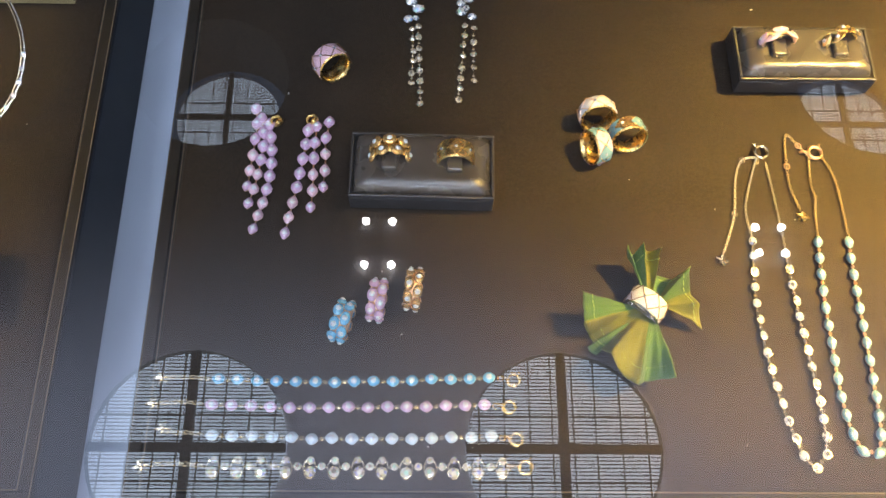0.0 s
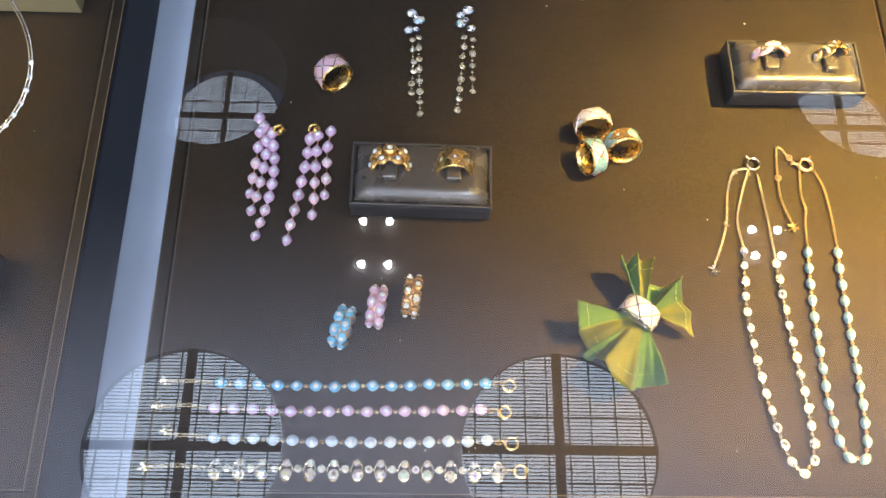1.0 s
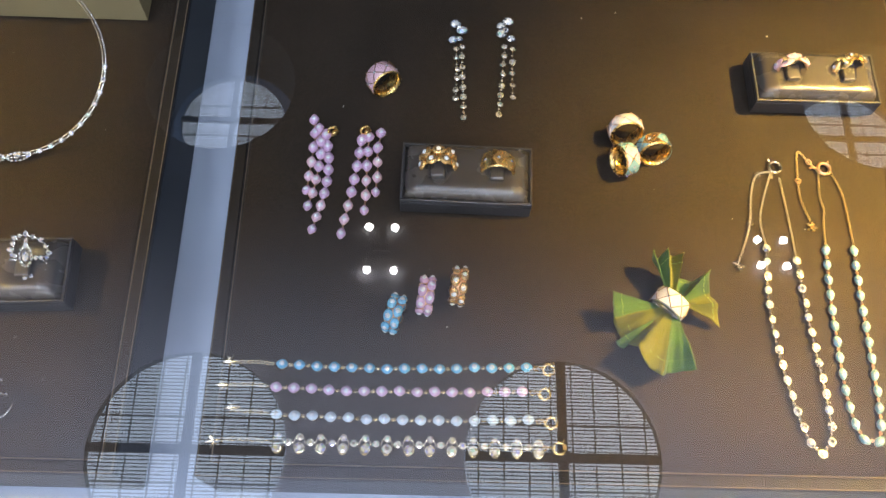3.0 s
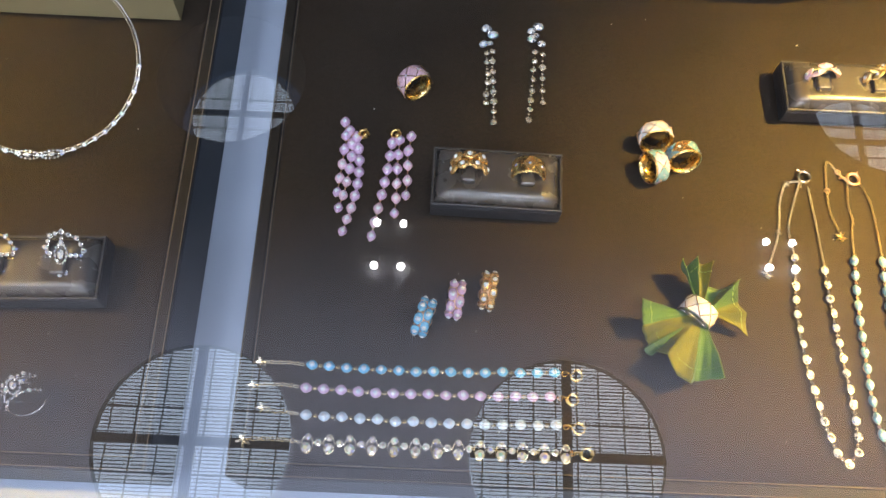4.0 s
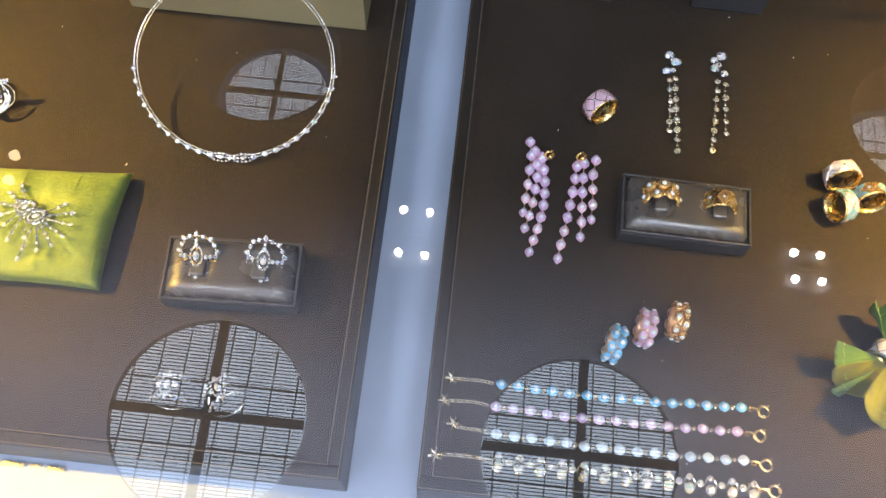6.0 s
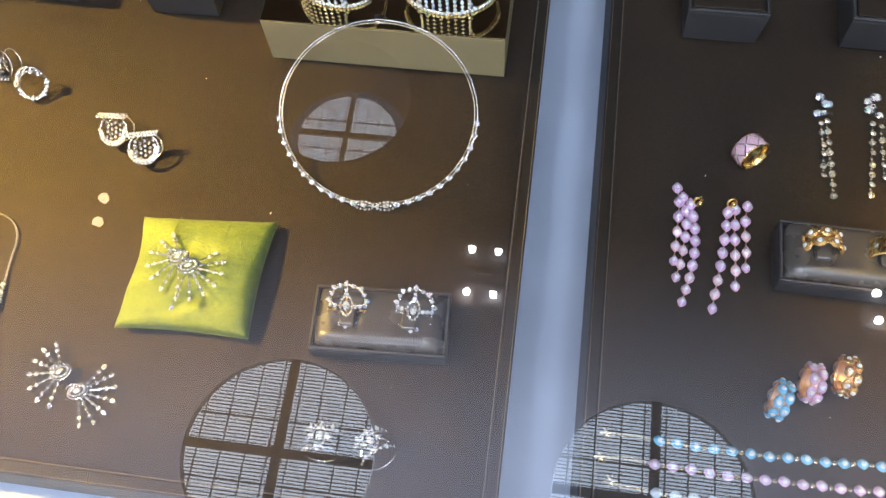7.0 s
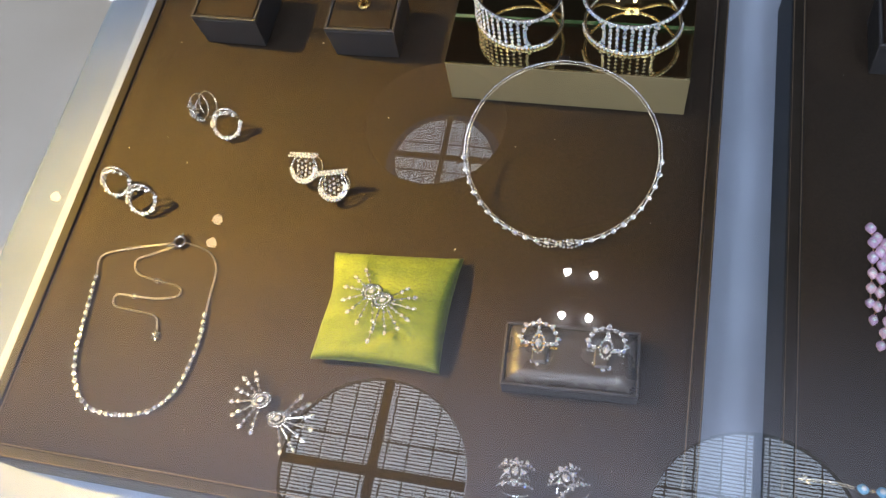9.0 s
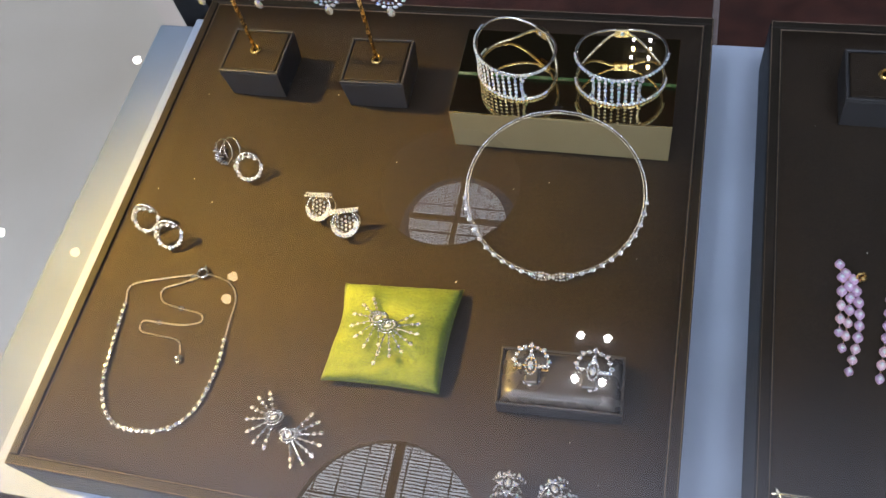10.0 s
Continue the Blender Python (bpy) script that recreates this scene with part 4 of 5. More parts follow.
def net_ring(place, axis, spin, label, group=""):
    """A wide ring: a paved hoop, a straight paved bar across its far side and a net of stones between."""
    t = thing("net_ring", (0, 0, 0), 0, label, "ring", group)
    t.matrix_world = aim(place, axis, spin)
    r = 0.0092
    part("hoop", hoop(bmesh.new(), Matrix.Identity(4), r, 0.0007, 40, 6), SILVER, t, "", True)
    part("hoop", hoop(bmesh.new(), pose(0, 0.0015, -0.0085) @ Matrix.Diagonal((1, 0.9, 1, 1)), r, 0.0006, 36, 6), PALEGOLD, t, "", True)
    bm = bmesh.new()
    for row in (0, 1):
        for k in range(17):
            a = math.radians(-178 + k * 11 + row * 5.5)
            gem(bm, Matrix.Rotation(a, 4, "Z") @ pose(r + 0.0002 - 0.0017 * row, 0, 0.0008, 0, 12, 0), 0.0011, 7)
    part("paved_rim", bm, DIAMOND, t, "two rows of small clear stones")
    bm = bmesh.new()
    for row in (0, 1):
        for k in range(10):
            gem(bm, pose(-0.0094 + k * 0.00205 + 0.001 * row, 0.0078 + 0.0018 * row, 0.0035 - 0.0012 * row, -20), 0.0011, 7, 1)
        tube(bm, [(-0.0102, 0.0078 + 0.0018 * row, 0.0029 - 0.0012 * row), (0.0102, 0.0078 + 0.0018 * row, 0.0029 - 0.0012 * row)], 0.0006, 5)
    part("paved_bar", bm, [SILVER, DIAMOND], t, "straight bar of small clear stones")
    bm = bmesh.new()
    for k in range(5):
        x = -0.0058 + 0.0029 * k
        reach = math.sqrt(r * r - x * x) - 0.0022
        tube(bm, [(x, 0.0076, 0.002), (x, 0, -0.0035), (x, -reach, -0.001)], 0.00022, 4)
        for i in range(4):
            y = 0.0048 - 0.0030 * i - (0.0013 if k % 2 else 0)
            if y > -reach:
                gem(bm, pose(x, y, -0.0030 + 0.0006 * abs(y / 0.003)), 0.00105, 7, 1)
    part("stone_net", bm, [SILVER, DIAMOND], t, "open net of clear stones")
    return t


def fan_earring(place, turn, spread, lengths, label, tilt=0.0, group=""):
    """A leaf-shaped cluster with thin rays of stones fanning out from it."""
    t = thing("fan_earring", (0, 0, 0), 0, label, "earring", group)
    t.matrix_world = pose(*place, tilt, 0, turn)
    part("cluster", halo(bmesh.new(), pose(0, 0, 0.004, 0, 0, 30), 0.0040, 0.0028), [SILVER, DIAMOND], t, "oval cluster round a leaf-cut stone")
    part("outer_halo", hoop(bmesh.new(), pose(0, 0, 0.0036, 0, 0, 30) @ Matrix.Diagonal((1, 0.74, 1, 1)), 0.0058, 0.0006, 24, 5), SILVER, t, "", True)
    part("hoop_back", hoop(bmesh.new(), pose(-0.002, 0.001, 0.0024, 70, 10, 20), 0.0052, 0.0005, 24, 5), SILVER, t, "", True)
    n = len(lengths)
    for k, l in enumerate(lengths):
        a = radians(spread[0] + (spread[1] - spread[0]) * k / (n - 1))
        d = Vector((math.cos(a), math.sin(a), 0))
        bm = bmesh.new()
        z0, z1 = 0.0036, 0.0016
        tube(bm, [d * 0.004 + Vector((0, 0, z0)), d * l + Vector((0, 0, z1))], 0.00036, 4, False, 0)
        ray = part("ray", bm, SILVER, t)
        count = 4 if l > 0.015 else 3
        for i in range(count):
            u = 0.36 + 0.64 * i / (count - 1)
            p = d * (l * u) + Vector((0, 0, z0 + (z1 - z0) * u - 0.0008))
            me = PEAR if i == count - 1 else (STONE_M if i == 2 else STONE_S)
            piece("stone", me, ray, Matrix.Translation(p) @ pose(0, 0, 0, random.uniform(-14, 14), random.uniform(-14, 14), math.degrees(a)))
    return t


def drop_earring(place, strands, label, cluster):
    """Strands of dusky stones hanging from a cluster of bright blue-white stones."""
    t = thing("drop_earring", place, 0, label, "earring", "pair of strand earrings")
    round_ = stone_mesh("stone", 0.0020, DUSKY, PALEGOLD)
    tiny = stone_mesh("stone", 0.0008, DUSKY, PALEGOLD)
    for x, y, r in cluster:
        bm = bmesh.new()
        gem(bm, pose(x, y, r * 1.2, random.uniform(-25, 25), random.uniform(-25, 25), random.uniform(0, 90)), r, 8, 0, 0.6, 0.45, 1.25)
        hoop(bm, pose(x, y, r * 1.1) @ Matrix.Diagonal((1.2, 1, 1, 1)), r * 0.95, 0.0004, 14, 4, 1)
        part("cluster_stone", bm, [DIAMOND, SILVER], t)
    for pts, count in strands:
        line = smooth_path(pts, 0.001)
        length = len(line) - 1
        for i in range(count):
            p = line[round(length * i / (count - 1))]
            piece("stone", round_, t, Matrix.Translation(p) @ pose(0, 0, 0, random.uniform(-15, 15), random.uniform(-15, 15), random.uniform(0, 90)))
            if i < count - 1:
                q = line[round(length * (i + 0.5) / (count - 1))]
                piece("stone", tiny, t, Matrix.Translation(q))
        part("strand_wire", tube(bmesh.new(), [p + Vector((0, 0, 0.0006)) for p in line], 0.0003, 4), PALEGOLD, t)


def lilac_earring(place, strands, clip, label):
    t = thing("lilac_earring", place, 0, label, "earring", "pair of lilac strand earrings")
    sizes = [bead_mesh("drop", PINK if q % 2 else LILAC, 0.0036 * (1 - 0.07 * q), 0.0034 * (1 - 0.07 * q), ROSE, 0.42) for q in range(3)]
    for pts, count in strands:
        line = smooth_path(pts, 0.0005)
        n = len(line) - 1
        for i in range(count):
            k = round(n * i / (count - 1))
            d = line[min(n, k + 1)] - line[max(0, k - 1)]
            piece("drop", sizes[0 if i < count - 3 else (1 if i < count - 1 else 2)], t, Matrix.Translation(line[k] + Vector((0, 0, 0.0004))) @ pose(0, 0, 0, random.uniform(-10, 10), random.uniform(-10, 10), math.degrees(math.atan2(d.y, d.x)) + random.uniform(-6, 6)))
        part("strand_wire", tube(bmesh.new(), [p + Vector((0, 0, 0.0008)) for p in line], 0.0004, 4), ROSE, t)
    bm = bmesh.new()
    hoop(bm, pose(*clip, 0.003, 60, 0, 20), 0.0028, 0.0009, 18, 6)
    ball(bm, pose(clip[0] + 0.001, clip[1] - 0.001, 0.003), 0.0019, 10, 6)
    part("clip", bm, GOLD, t, "polished gold clip", True)


def pleat(name, t, inner, ribs, mats):
    """Cloth panels from rib to rib. inner: the two ends of the gathered edge; ribs: bearing, length, height and which
    green the next panel takes.
    """
    bm = bmesh.new()
    n, m = 9, 14
    (ax, ay), (bx, by) = inner
    last = None
    hems = []
    for q in range(len(ribs) - 1):
        grid = []
        for i in range(n + 1):
            u = i / n
            if i == 0 and last:
                grid.append(last)
                continue
            row = []
            for j in range(m + 1):
                v = j / m
                w = (q + u) / (len(ribs) - 1)
                ends = [(math.sin(radians(a)) * l, math.cos(radians(a)) * l, h) for a, l, h, c in (ribs[q], ribs[q + 1])]
                ox, oy, oz = (ends[0][k] * (1 - u) + ends[1][k] * u for k in range(3))
                ix, iy = ax + (bx - ax) * w, ay + (by - ay) * w
                p = Vector((ix + (ox - ix) * v, iy + (oy - iy) * v, 0.012 + (oz - 0.012) * v ** 1.3))
                # the cloth sags between its folds and ripples a little
                p.z += 0.0018 * math.sin(math.pi * v) - 0.0022 * math.sin(math.pi * u) * v
                p += Vector((0.0006, 0.0006, 0.0018)) * noise.noise(Vector((p.x * 160, p.y * 160, q * 3.1))) * v
                p.z += 0.0007 * noise.noise(Vector((p.x * 520, p.y * 520, q * 1.7))) * v
                p.z = max(0.0010, p.z)
                row.append(bm.verts.new(p))
            grid.append(row)
        for i in range(n):
            for j in range(m):
                f = bm.faces.new((grid[i][j], grid[i + 1][j], grid[i + 1][j + 1], grid[i][j + 1]))
                f.smooth, f.material_index = True, ribs[q][3]
        hems.append([row[m - 3].co + Vector((0, 0, 0.0007)) for row in grid])
        last = grid[-1]
    for line in hems:
        for k in range(0, n - 1, 3):
            tube(bm, [line[k], line[k + 2]], 0.00020, 4, False, 2)
    wing = part(name, bm, mats, t, "pleated green cloth wing with a stitched hem")
    solid = wing.modifiers.new("thickness", "SOLIDIFY")
    solid.thickness = 0.0006


def green_napkin():
    """A square of cloth drawn through a ring, its two halves fanned out in pleats."""
    cx, cy = 0.252, 0.096
    t = thing("napkin_bow", (cx, cy, 0.0006), 0, "green cotton napkin fanned into a bow through an enamel ring", "napkin")
    pleat("wing", t, ((-0.001, 0.008), (0.009, 0.000)), [(-16, 0.031, 0.020, 1), (-10, 0.029, 0.006, 1), (-3, 0.030, 0.025, 0), (5, 0.029, 0.014, 0), (14, 0.028, 0.024, 1), (18, 0.023, 0.002, 1), (42, 0.026, 0.003, 0), (50, 0.025, 0.027, 1), (70, 0.024, 0.013, 0), (88, 0.026, 0.016, 0), (106, 0.031, 0.005, 0)], [CLOTH, CLOTH_DEEP, THREAD])
    pleat("wing", t, ((-0.009, 0.001), (0.005, -0.009)), [(-83, 0.034, 0.024, 1), (-97, 0.033, 0.019, 1), (-106, 0.034, 0.018, 0), (-112, 0.030, 0.002, 0), (-130, 0.030, 0.003, 0), (-141, 0.036, 0.026, 0), (-155, 0.039, 0.018, 0), (-167, 0.042, 0.020, 1), (-175, 0.036, 0.003, 1), (-186, 0.036, 0.008, 1), (-196, 0.038, 0.018, 0)], [CLOTH, CLOTH_DEEP, THREAD])
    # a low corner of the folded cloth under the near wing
    pleat("under_fold", t, ((-0.010, -0.008), (-0.008, -0.011)), [(-122, 0.034, 0.004, 1), (-132, 0.033, 0.003, 1)], [CLOTH, CLOTH_DEEP, THREAD])
    lattice_ring((cx, cy + 0.001, 0.0125), (0.62, 0.78, 0.06), 20, "white enamel ring with brown lattice lines round a napkin", [WHITE], SILVER, BROWNLINE, 0.0098, 0.0105, 7)


def silk_cushion():
    cx, cy = -0.229, 0.124
    t = thing("silk_cushion", (cx, cy, 0.0006), 1.5, "small lime green silk cushion with slubby weave", "cushion")
    bm = bmesh.new()
    n = 36
    corners = {(-1, 1): (-0.0405, 0.034), (1, 1): (0.0415, 0.0375), (1, -1): (0.038, -0.0365), (-1, -1): (-0.0405, -0.0365)}

    def outline(u, v):
        p = Vector((0, 0))
        for (a, b), c in corners.items():
            p += Vector(c) * ((1 + a * u) / 2) * ((1 + b * v) / 2)
        p.x *= 1 - (0.055 + (0.05 if u < 0 and v > -0.4 else 0.0) * max(0.0, math.sin(math.pi * (v + 0.4) / 1.4))) * (1 - v * v)
        p.y *= 1 - 0.045 * (1 - u * u)
        return p
    for side in (1, -1):
        rows = []
        for i in range(n + 1):
            u = -1 + 2 * i / n
            row = []
            for j in range(n + 1):
                v = -1 + 2 * j / n
                p = outline(u, v)
                full = ((1 - u * u) * (1 - v * v)) ** 0.42
                z = 0.0110 + side * 0.0110 * full
                if side > 0:
                    z -= 0.0040 * math.exp(-((p.x + 0.002) ** 2 + (p.y - 0.008) ** 2) / 0.00022)
                    z += 0.0016 * full * noise.noise(Vector((p.x * 110, p.y * 60, 3)))
                    z -= 0.0042 * full * math.exp(-((p.y + 0.0225 - 0.12 * p.x - 0.004 * math.sin(p.x * 160)) / 0.0042) ** 2) * math.exp(-((p.x - 0.002) / 0.020) ** 2)
                z -= 0.006 * (1 - full) * 0.8
                row.append(bm.verts.new((p.x, p.y, max(0.0002, z))))
            rows.append(row)
        for i in range(n):
            for j in range(n):
                q = (rows[i][j], rows[i + 1][j], rows[i + 1][j + 1], rows[i][j + 1])
                bm.faces.new(q if side > 0 else q[::-1])
    bmesh.ops.remove_doubles(bm, verts=bm.verts, dist=0.0002)
    part("cover", bm, SILK, t, "", True)
    bm = bmesh.new()
    ring = [outline(-1 + 2 * k / 20, 1) for k in range(20)] + [outline(1, 1 - 2 * k / 20) for k in range(20)] + [outline(1 - 2 * k / 20, -1) for k in range(20)] + [outline(-1, -1 + 2 * k / 20) for k in range(20)]
    tube(bm, [(p.x * 1.002, p.y * 1.002, 0.0057) for p in ring], 0.00022, 5, True)
    part("seam", bm, SILK, t)
    for x, w in ((-0.014, 0.00028), (0.0165, 0.00022), (0.026, 0.00034)):
        bm = bmesh.new()
        pts = []
        for k in range(9):
            y = 0.032 - 0.0022 * k
            full = ((1 - (x / 0.04) ** 2) * max(0.02, 1 - (y / 0.036) ** 2)) ** 0.42
            pts.append((x + 0.0002 * math.sin(k), y, 0.0110 + 0.0110 * full - 0.0048 * (1 - full) - 0.0001))
        tube(bm, pts, w, 5)
        part("slub", bm, SILK, t)


def gold_plinth():
    x0, x1, y0, y1, h = -0.2195, -0.0655, 0.2845, 0.363, 0.0385
    t = thing("gold_plinth", ((x0 + x1) / 2, (y0 + y1) / 2, 0.0006), 0, "champagne gold display block with a mirror-polished top", "display block")
    w, d = x1 - x0, y1 - y0
    part("body", block(bmesh.new(), -w / 2, w / 2, -d / 2, d / 2, 0, h - 0.0012, 0.0004), GOLDSATIN, t)
    part("mirror_top", block(bmesh.new(), -w / 2, w / 2, -d / 2, d / 2, h - 0.0011, h, 0.0002), GOLDMIRROR, t, "mirror-polished gold top")


def cuff(cx, cy, turn, label, start=226.0, count=10):
    """An open bangle: two hoops, set with stones in front, with strings of stones between them and a clasp behind."""
    z0 = 0.0392
    t = thing("cuff_bracelet", (cx, cy, z0), turn, label, "bracelet", "pair of stone cuffs")
    rx, ry, h = 0.0300, 0.0255, 0.0255

    def at(a, top):
        back = max(0.0, math.sin(a)) ** 3
        z = (h - 0.006 * back if top else 0.0009 + 0.0165 * max(0.0, math.sin(a)) ** 5)
        pinch = 1 - 0.06 * back
        return Vector((rx * pinch * math.cos(a), ry * math.sin(a), z))
    for top in (False, True):
        pts = [at(math.tau * k / 64, top) for k in range(64)]
        part("hoop", tube(bmesh.new(), pts, 0.0010, 8, True), SILVER if top else PALEGOLD, t, "", True)
        bm = bmesh.new()
        for k in range(34):
            a = math.radians(186 + k * 5.1)
            p = at(a, top)
            gem(bm, Matrix.Translation(p) @ Matrix.Rotation(math.atan2(p.y / ry, p.x / rx), 4, "Z") @ pose(0.0012, 0, 0.0005, 0, 60 if top else 80, 0), 0.0013, 6)
        part("paved_row", bm, DIAMOND, t, "row of small clear stones")
    for k in range(count):
        a = math.radians(start + k * 8.6)
        # the outermost strings bow inwards
        bow = {0: 0.16, count - 1: -0.16}.get(k, 0.0)
        bm = bmesh.new()
        line = []
        for i in range(8):
            u = i / 7
            b = a + bow * 4 * u * (1 - u)
            line.append((at(b, False).lerp(at(b, True), u), b))
        tube(bm, [p for p, b in line], 0.00022, 4, False, 0)
        for i in range(6):
            u = (i + (0.45 if k % 2 else 0.95)) / 6.4
            b = a + bow * 4 * u * (1 - u)
            p = at(b, False).lerp(at(b, True), u)
            gem(bm, Matrix.Translation(p) @ Matrix.Rotation(b, 4, "Z") @ pose(0.0006, 0, 0, 0, 62, 0), 0.00128, 7, 1)
        part("stone_string", bm, [SILVER, DIAMOND], t)
    bm = bmesh.new()
    p = at(math.pi / 2, True)
    block(bm, -0.005, 0.005, p.y - 0.002, p.y + 0.002, p.z - 0.006, p.z + 0.0012, 0.0006)
    gem(bm, Matrix.Translation((0, p.y - 0.0022, p.z - 0.002)) @ pose(0, 0, 0, 70), 0.0016, 7, 1)
    part("clasp", bm, [PALEGOLD, DIAMOND], t)


def collar():
    """A stiff round collar leaning with its back on the gold block."""
    t = thing("collar_necklace", (0, 0, 0), 0, "stiff white gold collar with clear stones leaning on a block", "necklace")
    near, far = Vector((-0.133, 0.1815, 0.0024)), Vector((-0.1425, 0.2870, 0.0450))
    mid, axis = (near + far) / 2, (far - near) / 2
    side = Vector((0.0605, 0.0045, 0))

    def at(a):
        # a = 0 is the near middle
        return mid - axis * math.cos(a) + side * math.sin(a)
    pts = [at(math.tau * k / 96) for k in range(96)]
    normal = side.cross(axis).normalized()
    part("wire", tube(bmesh.new(), pts, 0.00045, 8, True), SILVER, t, "", True)
    inner = [mid + (p - mid) * 0.972 for p in pts]
    part("wire", tube(bmesh.new(), inner, 0.00036, 6, True), PALEGOLD, t, "", True)
    for k in range(-12, 13):
        if abs(k) < 2:
            continue
        a = k * 0.108 * (1 + 0.012 * abs(k))
        p = at(a)
        piece("stone", STONE_C, t, aim(p + normal * 0.0003, normal, k * 20))
    for s in (-1, 1):
        p = at(s * 0.115)
        d = (at(s * 0.2) - at(s * 0.04)).normalized()
        m = Matrix.Translation(p + normal * 0.0006) @ Matrix((d, normal.cross(d), normal)).transposed().to_4x4()
        part("leaf_cluster", halo(bmesh.new(), m, 0.0056, 0.0024), [SILVER, DIAMOND], t, "leaf-shaped cluster of clear stones")
    part("clasp", block(bmesh.new(), far.x - 0.0032, far.x + 0.0032, far.y - 0.0014, far.y + 0.0026, far.z - 0.001, far.z + 0.0022, 0.0004), SILVER, t)


def dust():
    """Fine pale specks lying on both trays."""
    bm = bmesh.new()
    for k in range(46):
        x = random.uniform(0.02, 0.41) - (0.468 if k % 2 else 0)
        y = random.uniform(0.02, 0.40)
        gem(bm, pose(x, y, 0.0003, random.uniform(-40, 40), 0, random.uniform(0, 90)), random.uniform(0.00022, 0.0005), 5, 0, 0.4, 0.3, random.uniform(1, 2.2))
    tagged(part("dust", bm, WHITE), "scattered pale dust specks on the leather", "dust", kind="stuff")

# ---- dark ring boxes' rings ----


def on_box(box, x, y, z):
    return box.matrix_world @ Vector((x, y, z))


bubble_ring(on_box(BOX_B, -0.0168, 0.0030, 0.0190), (0.02, -1, 0.16), 90, "wide gold ring with open rounded cells and clear stones", CHAMPAGNE, GOLD, 0.0105, 0.0130, "gold rings in a box")
lattice_ring(on_box(BOX_B, 0.0174, 0.0026, 0.0186), (-0.03, -1, 0.16), 90, "wide gold ring with leaf-shaped cells and clear stones", [CHAMPAGNE, GOLD], GOLD, GOLD, 0.0103, 0.0115, 8, "gold rings in a box")
marquise_ring(on_box(BOX_C, -0.0165, 0.0005, 0.0180), (0.12, -1, 0.42), 0, "slender rose gold ring with pink leaf-shaped cells", PINK, ROSE, "slender rings in a box")
marquise_ring(on_box(BOX_C, 0.0190, 0.0015, 0.0185), (0.35, -1, 0.40), 0, "slender gold ring with open leaf-shaped cells and stones", GOLD, GOLD, "slender rings in a box")
arch_ring(on_box(BOX_A, -0.0178, 0.0030, 0.0250), 3, "yellow gold ring with stone arch and leaf cluster", GOLD, "diamond rings in a box")
arch_ring(on_box(BOX_A, 0.0192, 0.0030, 0.0250), -3, "white gold ring with stone arch and leaf cluster", SILVER, "diamond rings in a box")

# ---- rings and earrings on the right tray ----
lattice_ring((0.0875, 0.2400, 0.0092), (0.50, -0.78, 0.20), 15, "pink enamel lattice ring with a polished gold inside", [PINK], GOLD, BROWNLINE, 0.0098, 0.0110, 7)
lattice_ring((0.2355, 0.2090, 0.0090), (0.06, -0.95, 0.32), 0, "white enamel ring with rose lattice lines and gold inside", [WHITE], GOLD, ROSE, 0.0100, 0.0092, 7, "three enamel rings leaning together")
lattice_ring((0.2515, 0.1965, 0.0090), (0.12, -0.95, 0.30), 12, "turquoise enamel ring with gold leaf shapes and gold inside", [AQUA, AQUA, CHAMPAGNE], GOLD, GOLD, 0.0100, 0.0092, 7, "three enamel rings leaning together")
lattice_ring((0.2335, 0.1890, 0.0090), (-0.90, -0.36, 0.22), 30, "pink and turquoise checked enamel ring with gold inside", [AQUA, PINK], GOLD, BROWNLINE, 0.0098, 0.0095, 6, "three enamel rings leaning together")
bubble_ring((0.1005, 0.0880, 0.0112), (-1, 0.28, 0.05), 40, "blue enamel ring of rounded cells standing upright", BLUE, ROSE, 0.0098, 0.0095, "three cell rings in a row")
bubble_ring((0.1175, 0.0990, 0.0112), (-1, 0.12, 0.05), 65, "lilac enamel ring of rounded cells standing upright", LILAC, ROSE, 0.0098, 0.0095, "three cell rings in a row")
bubble_ring((0.1355, 0.1050, 0.0112), (-1, 0.10, 0.05), 20, "rose gold ring of rounded stone cells standing upright", CHAMPAGNE, ROSE, 0.0098, 0.0095, "three cell rings in a row")

drop_earring((0.133, 0.281, 0.0006), [([(-0.0005, -0.012), (0.0000, -0.030), (-0.0006, -0.049)], 6), ([(0.0028, -0.010), (0.0038, -0.035), (0.0048, -0.062)], 8)],
             "earring with two strands of dusky stones under a bright cluster", [(-0.0012, 0.0065, 0.0027), (0.0030, 0.0015, 0.0029), (-0.0030, -0.0055, 0.0022), (0.0012, -0.004, 0.0016)])
drop_earring((0.1635, 0.284, 0.0006), [([(0.0000, -0.012), (-0.0020, -0.036), (-0.0045, -0.062)], 8), ([(0.0048, -0.014), (0.0045, -0.032), (0.0046, -0.050)], 5)],
             "earring with two strands of dusky stones under a bright cluster", [(0.0020, 0.0065, 0.0029), (-0.0025, 0.0035, 0.0022), (-0.0022, -0.003, 0.0026), (0.0040, -0.0060, 0.0021), (0.0005, 0.0005, 0.0016)])
lilac_earring((0.047, 0.214, 0.0006), [([(-0.0005, 0.000), (0.0008, -0.012), (-0.0002, -0.028), (-0.0015, -0.048)], 6), ([(0.0030, -0.006), (0.0050, -0.022), (0.0030, -0.044), (-0.0002, -0.058)], 7), ([(0.0075, -0.010), (0.0102, -0.028), (0.0090, -0.050), (0.0035, -0.073)], 9)],
              (0.0115, -0.0085), "rose gold earring of lilac enamel drops in three strands")
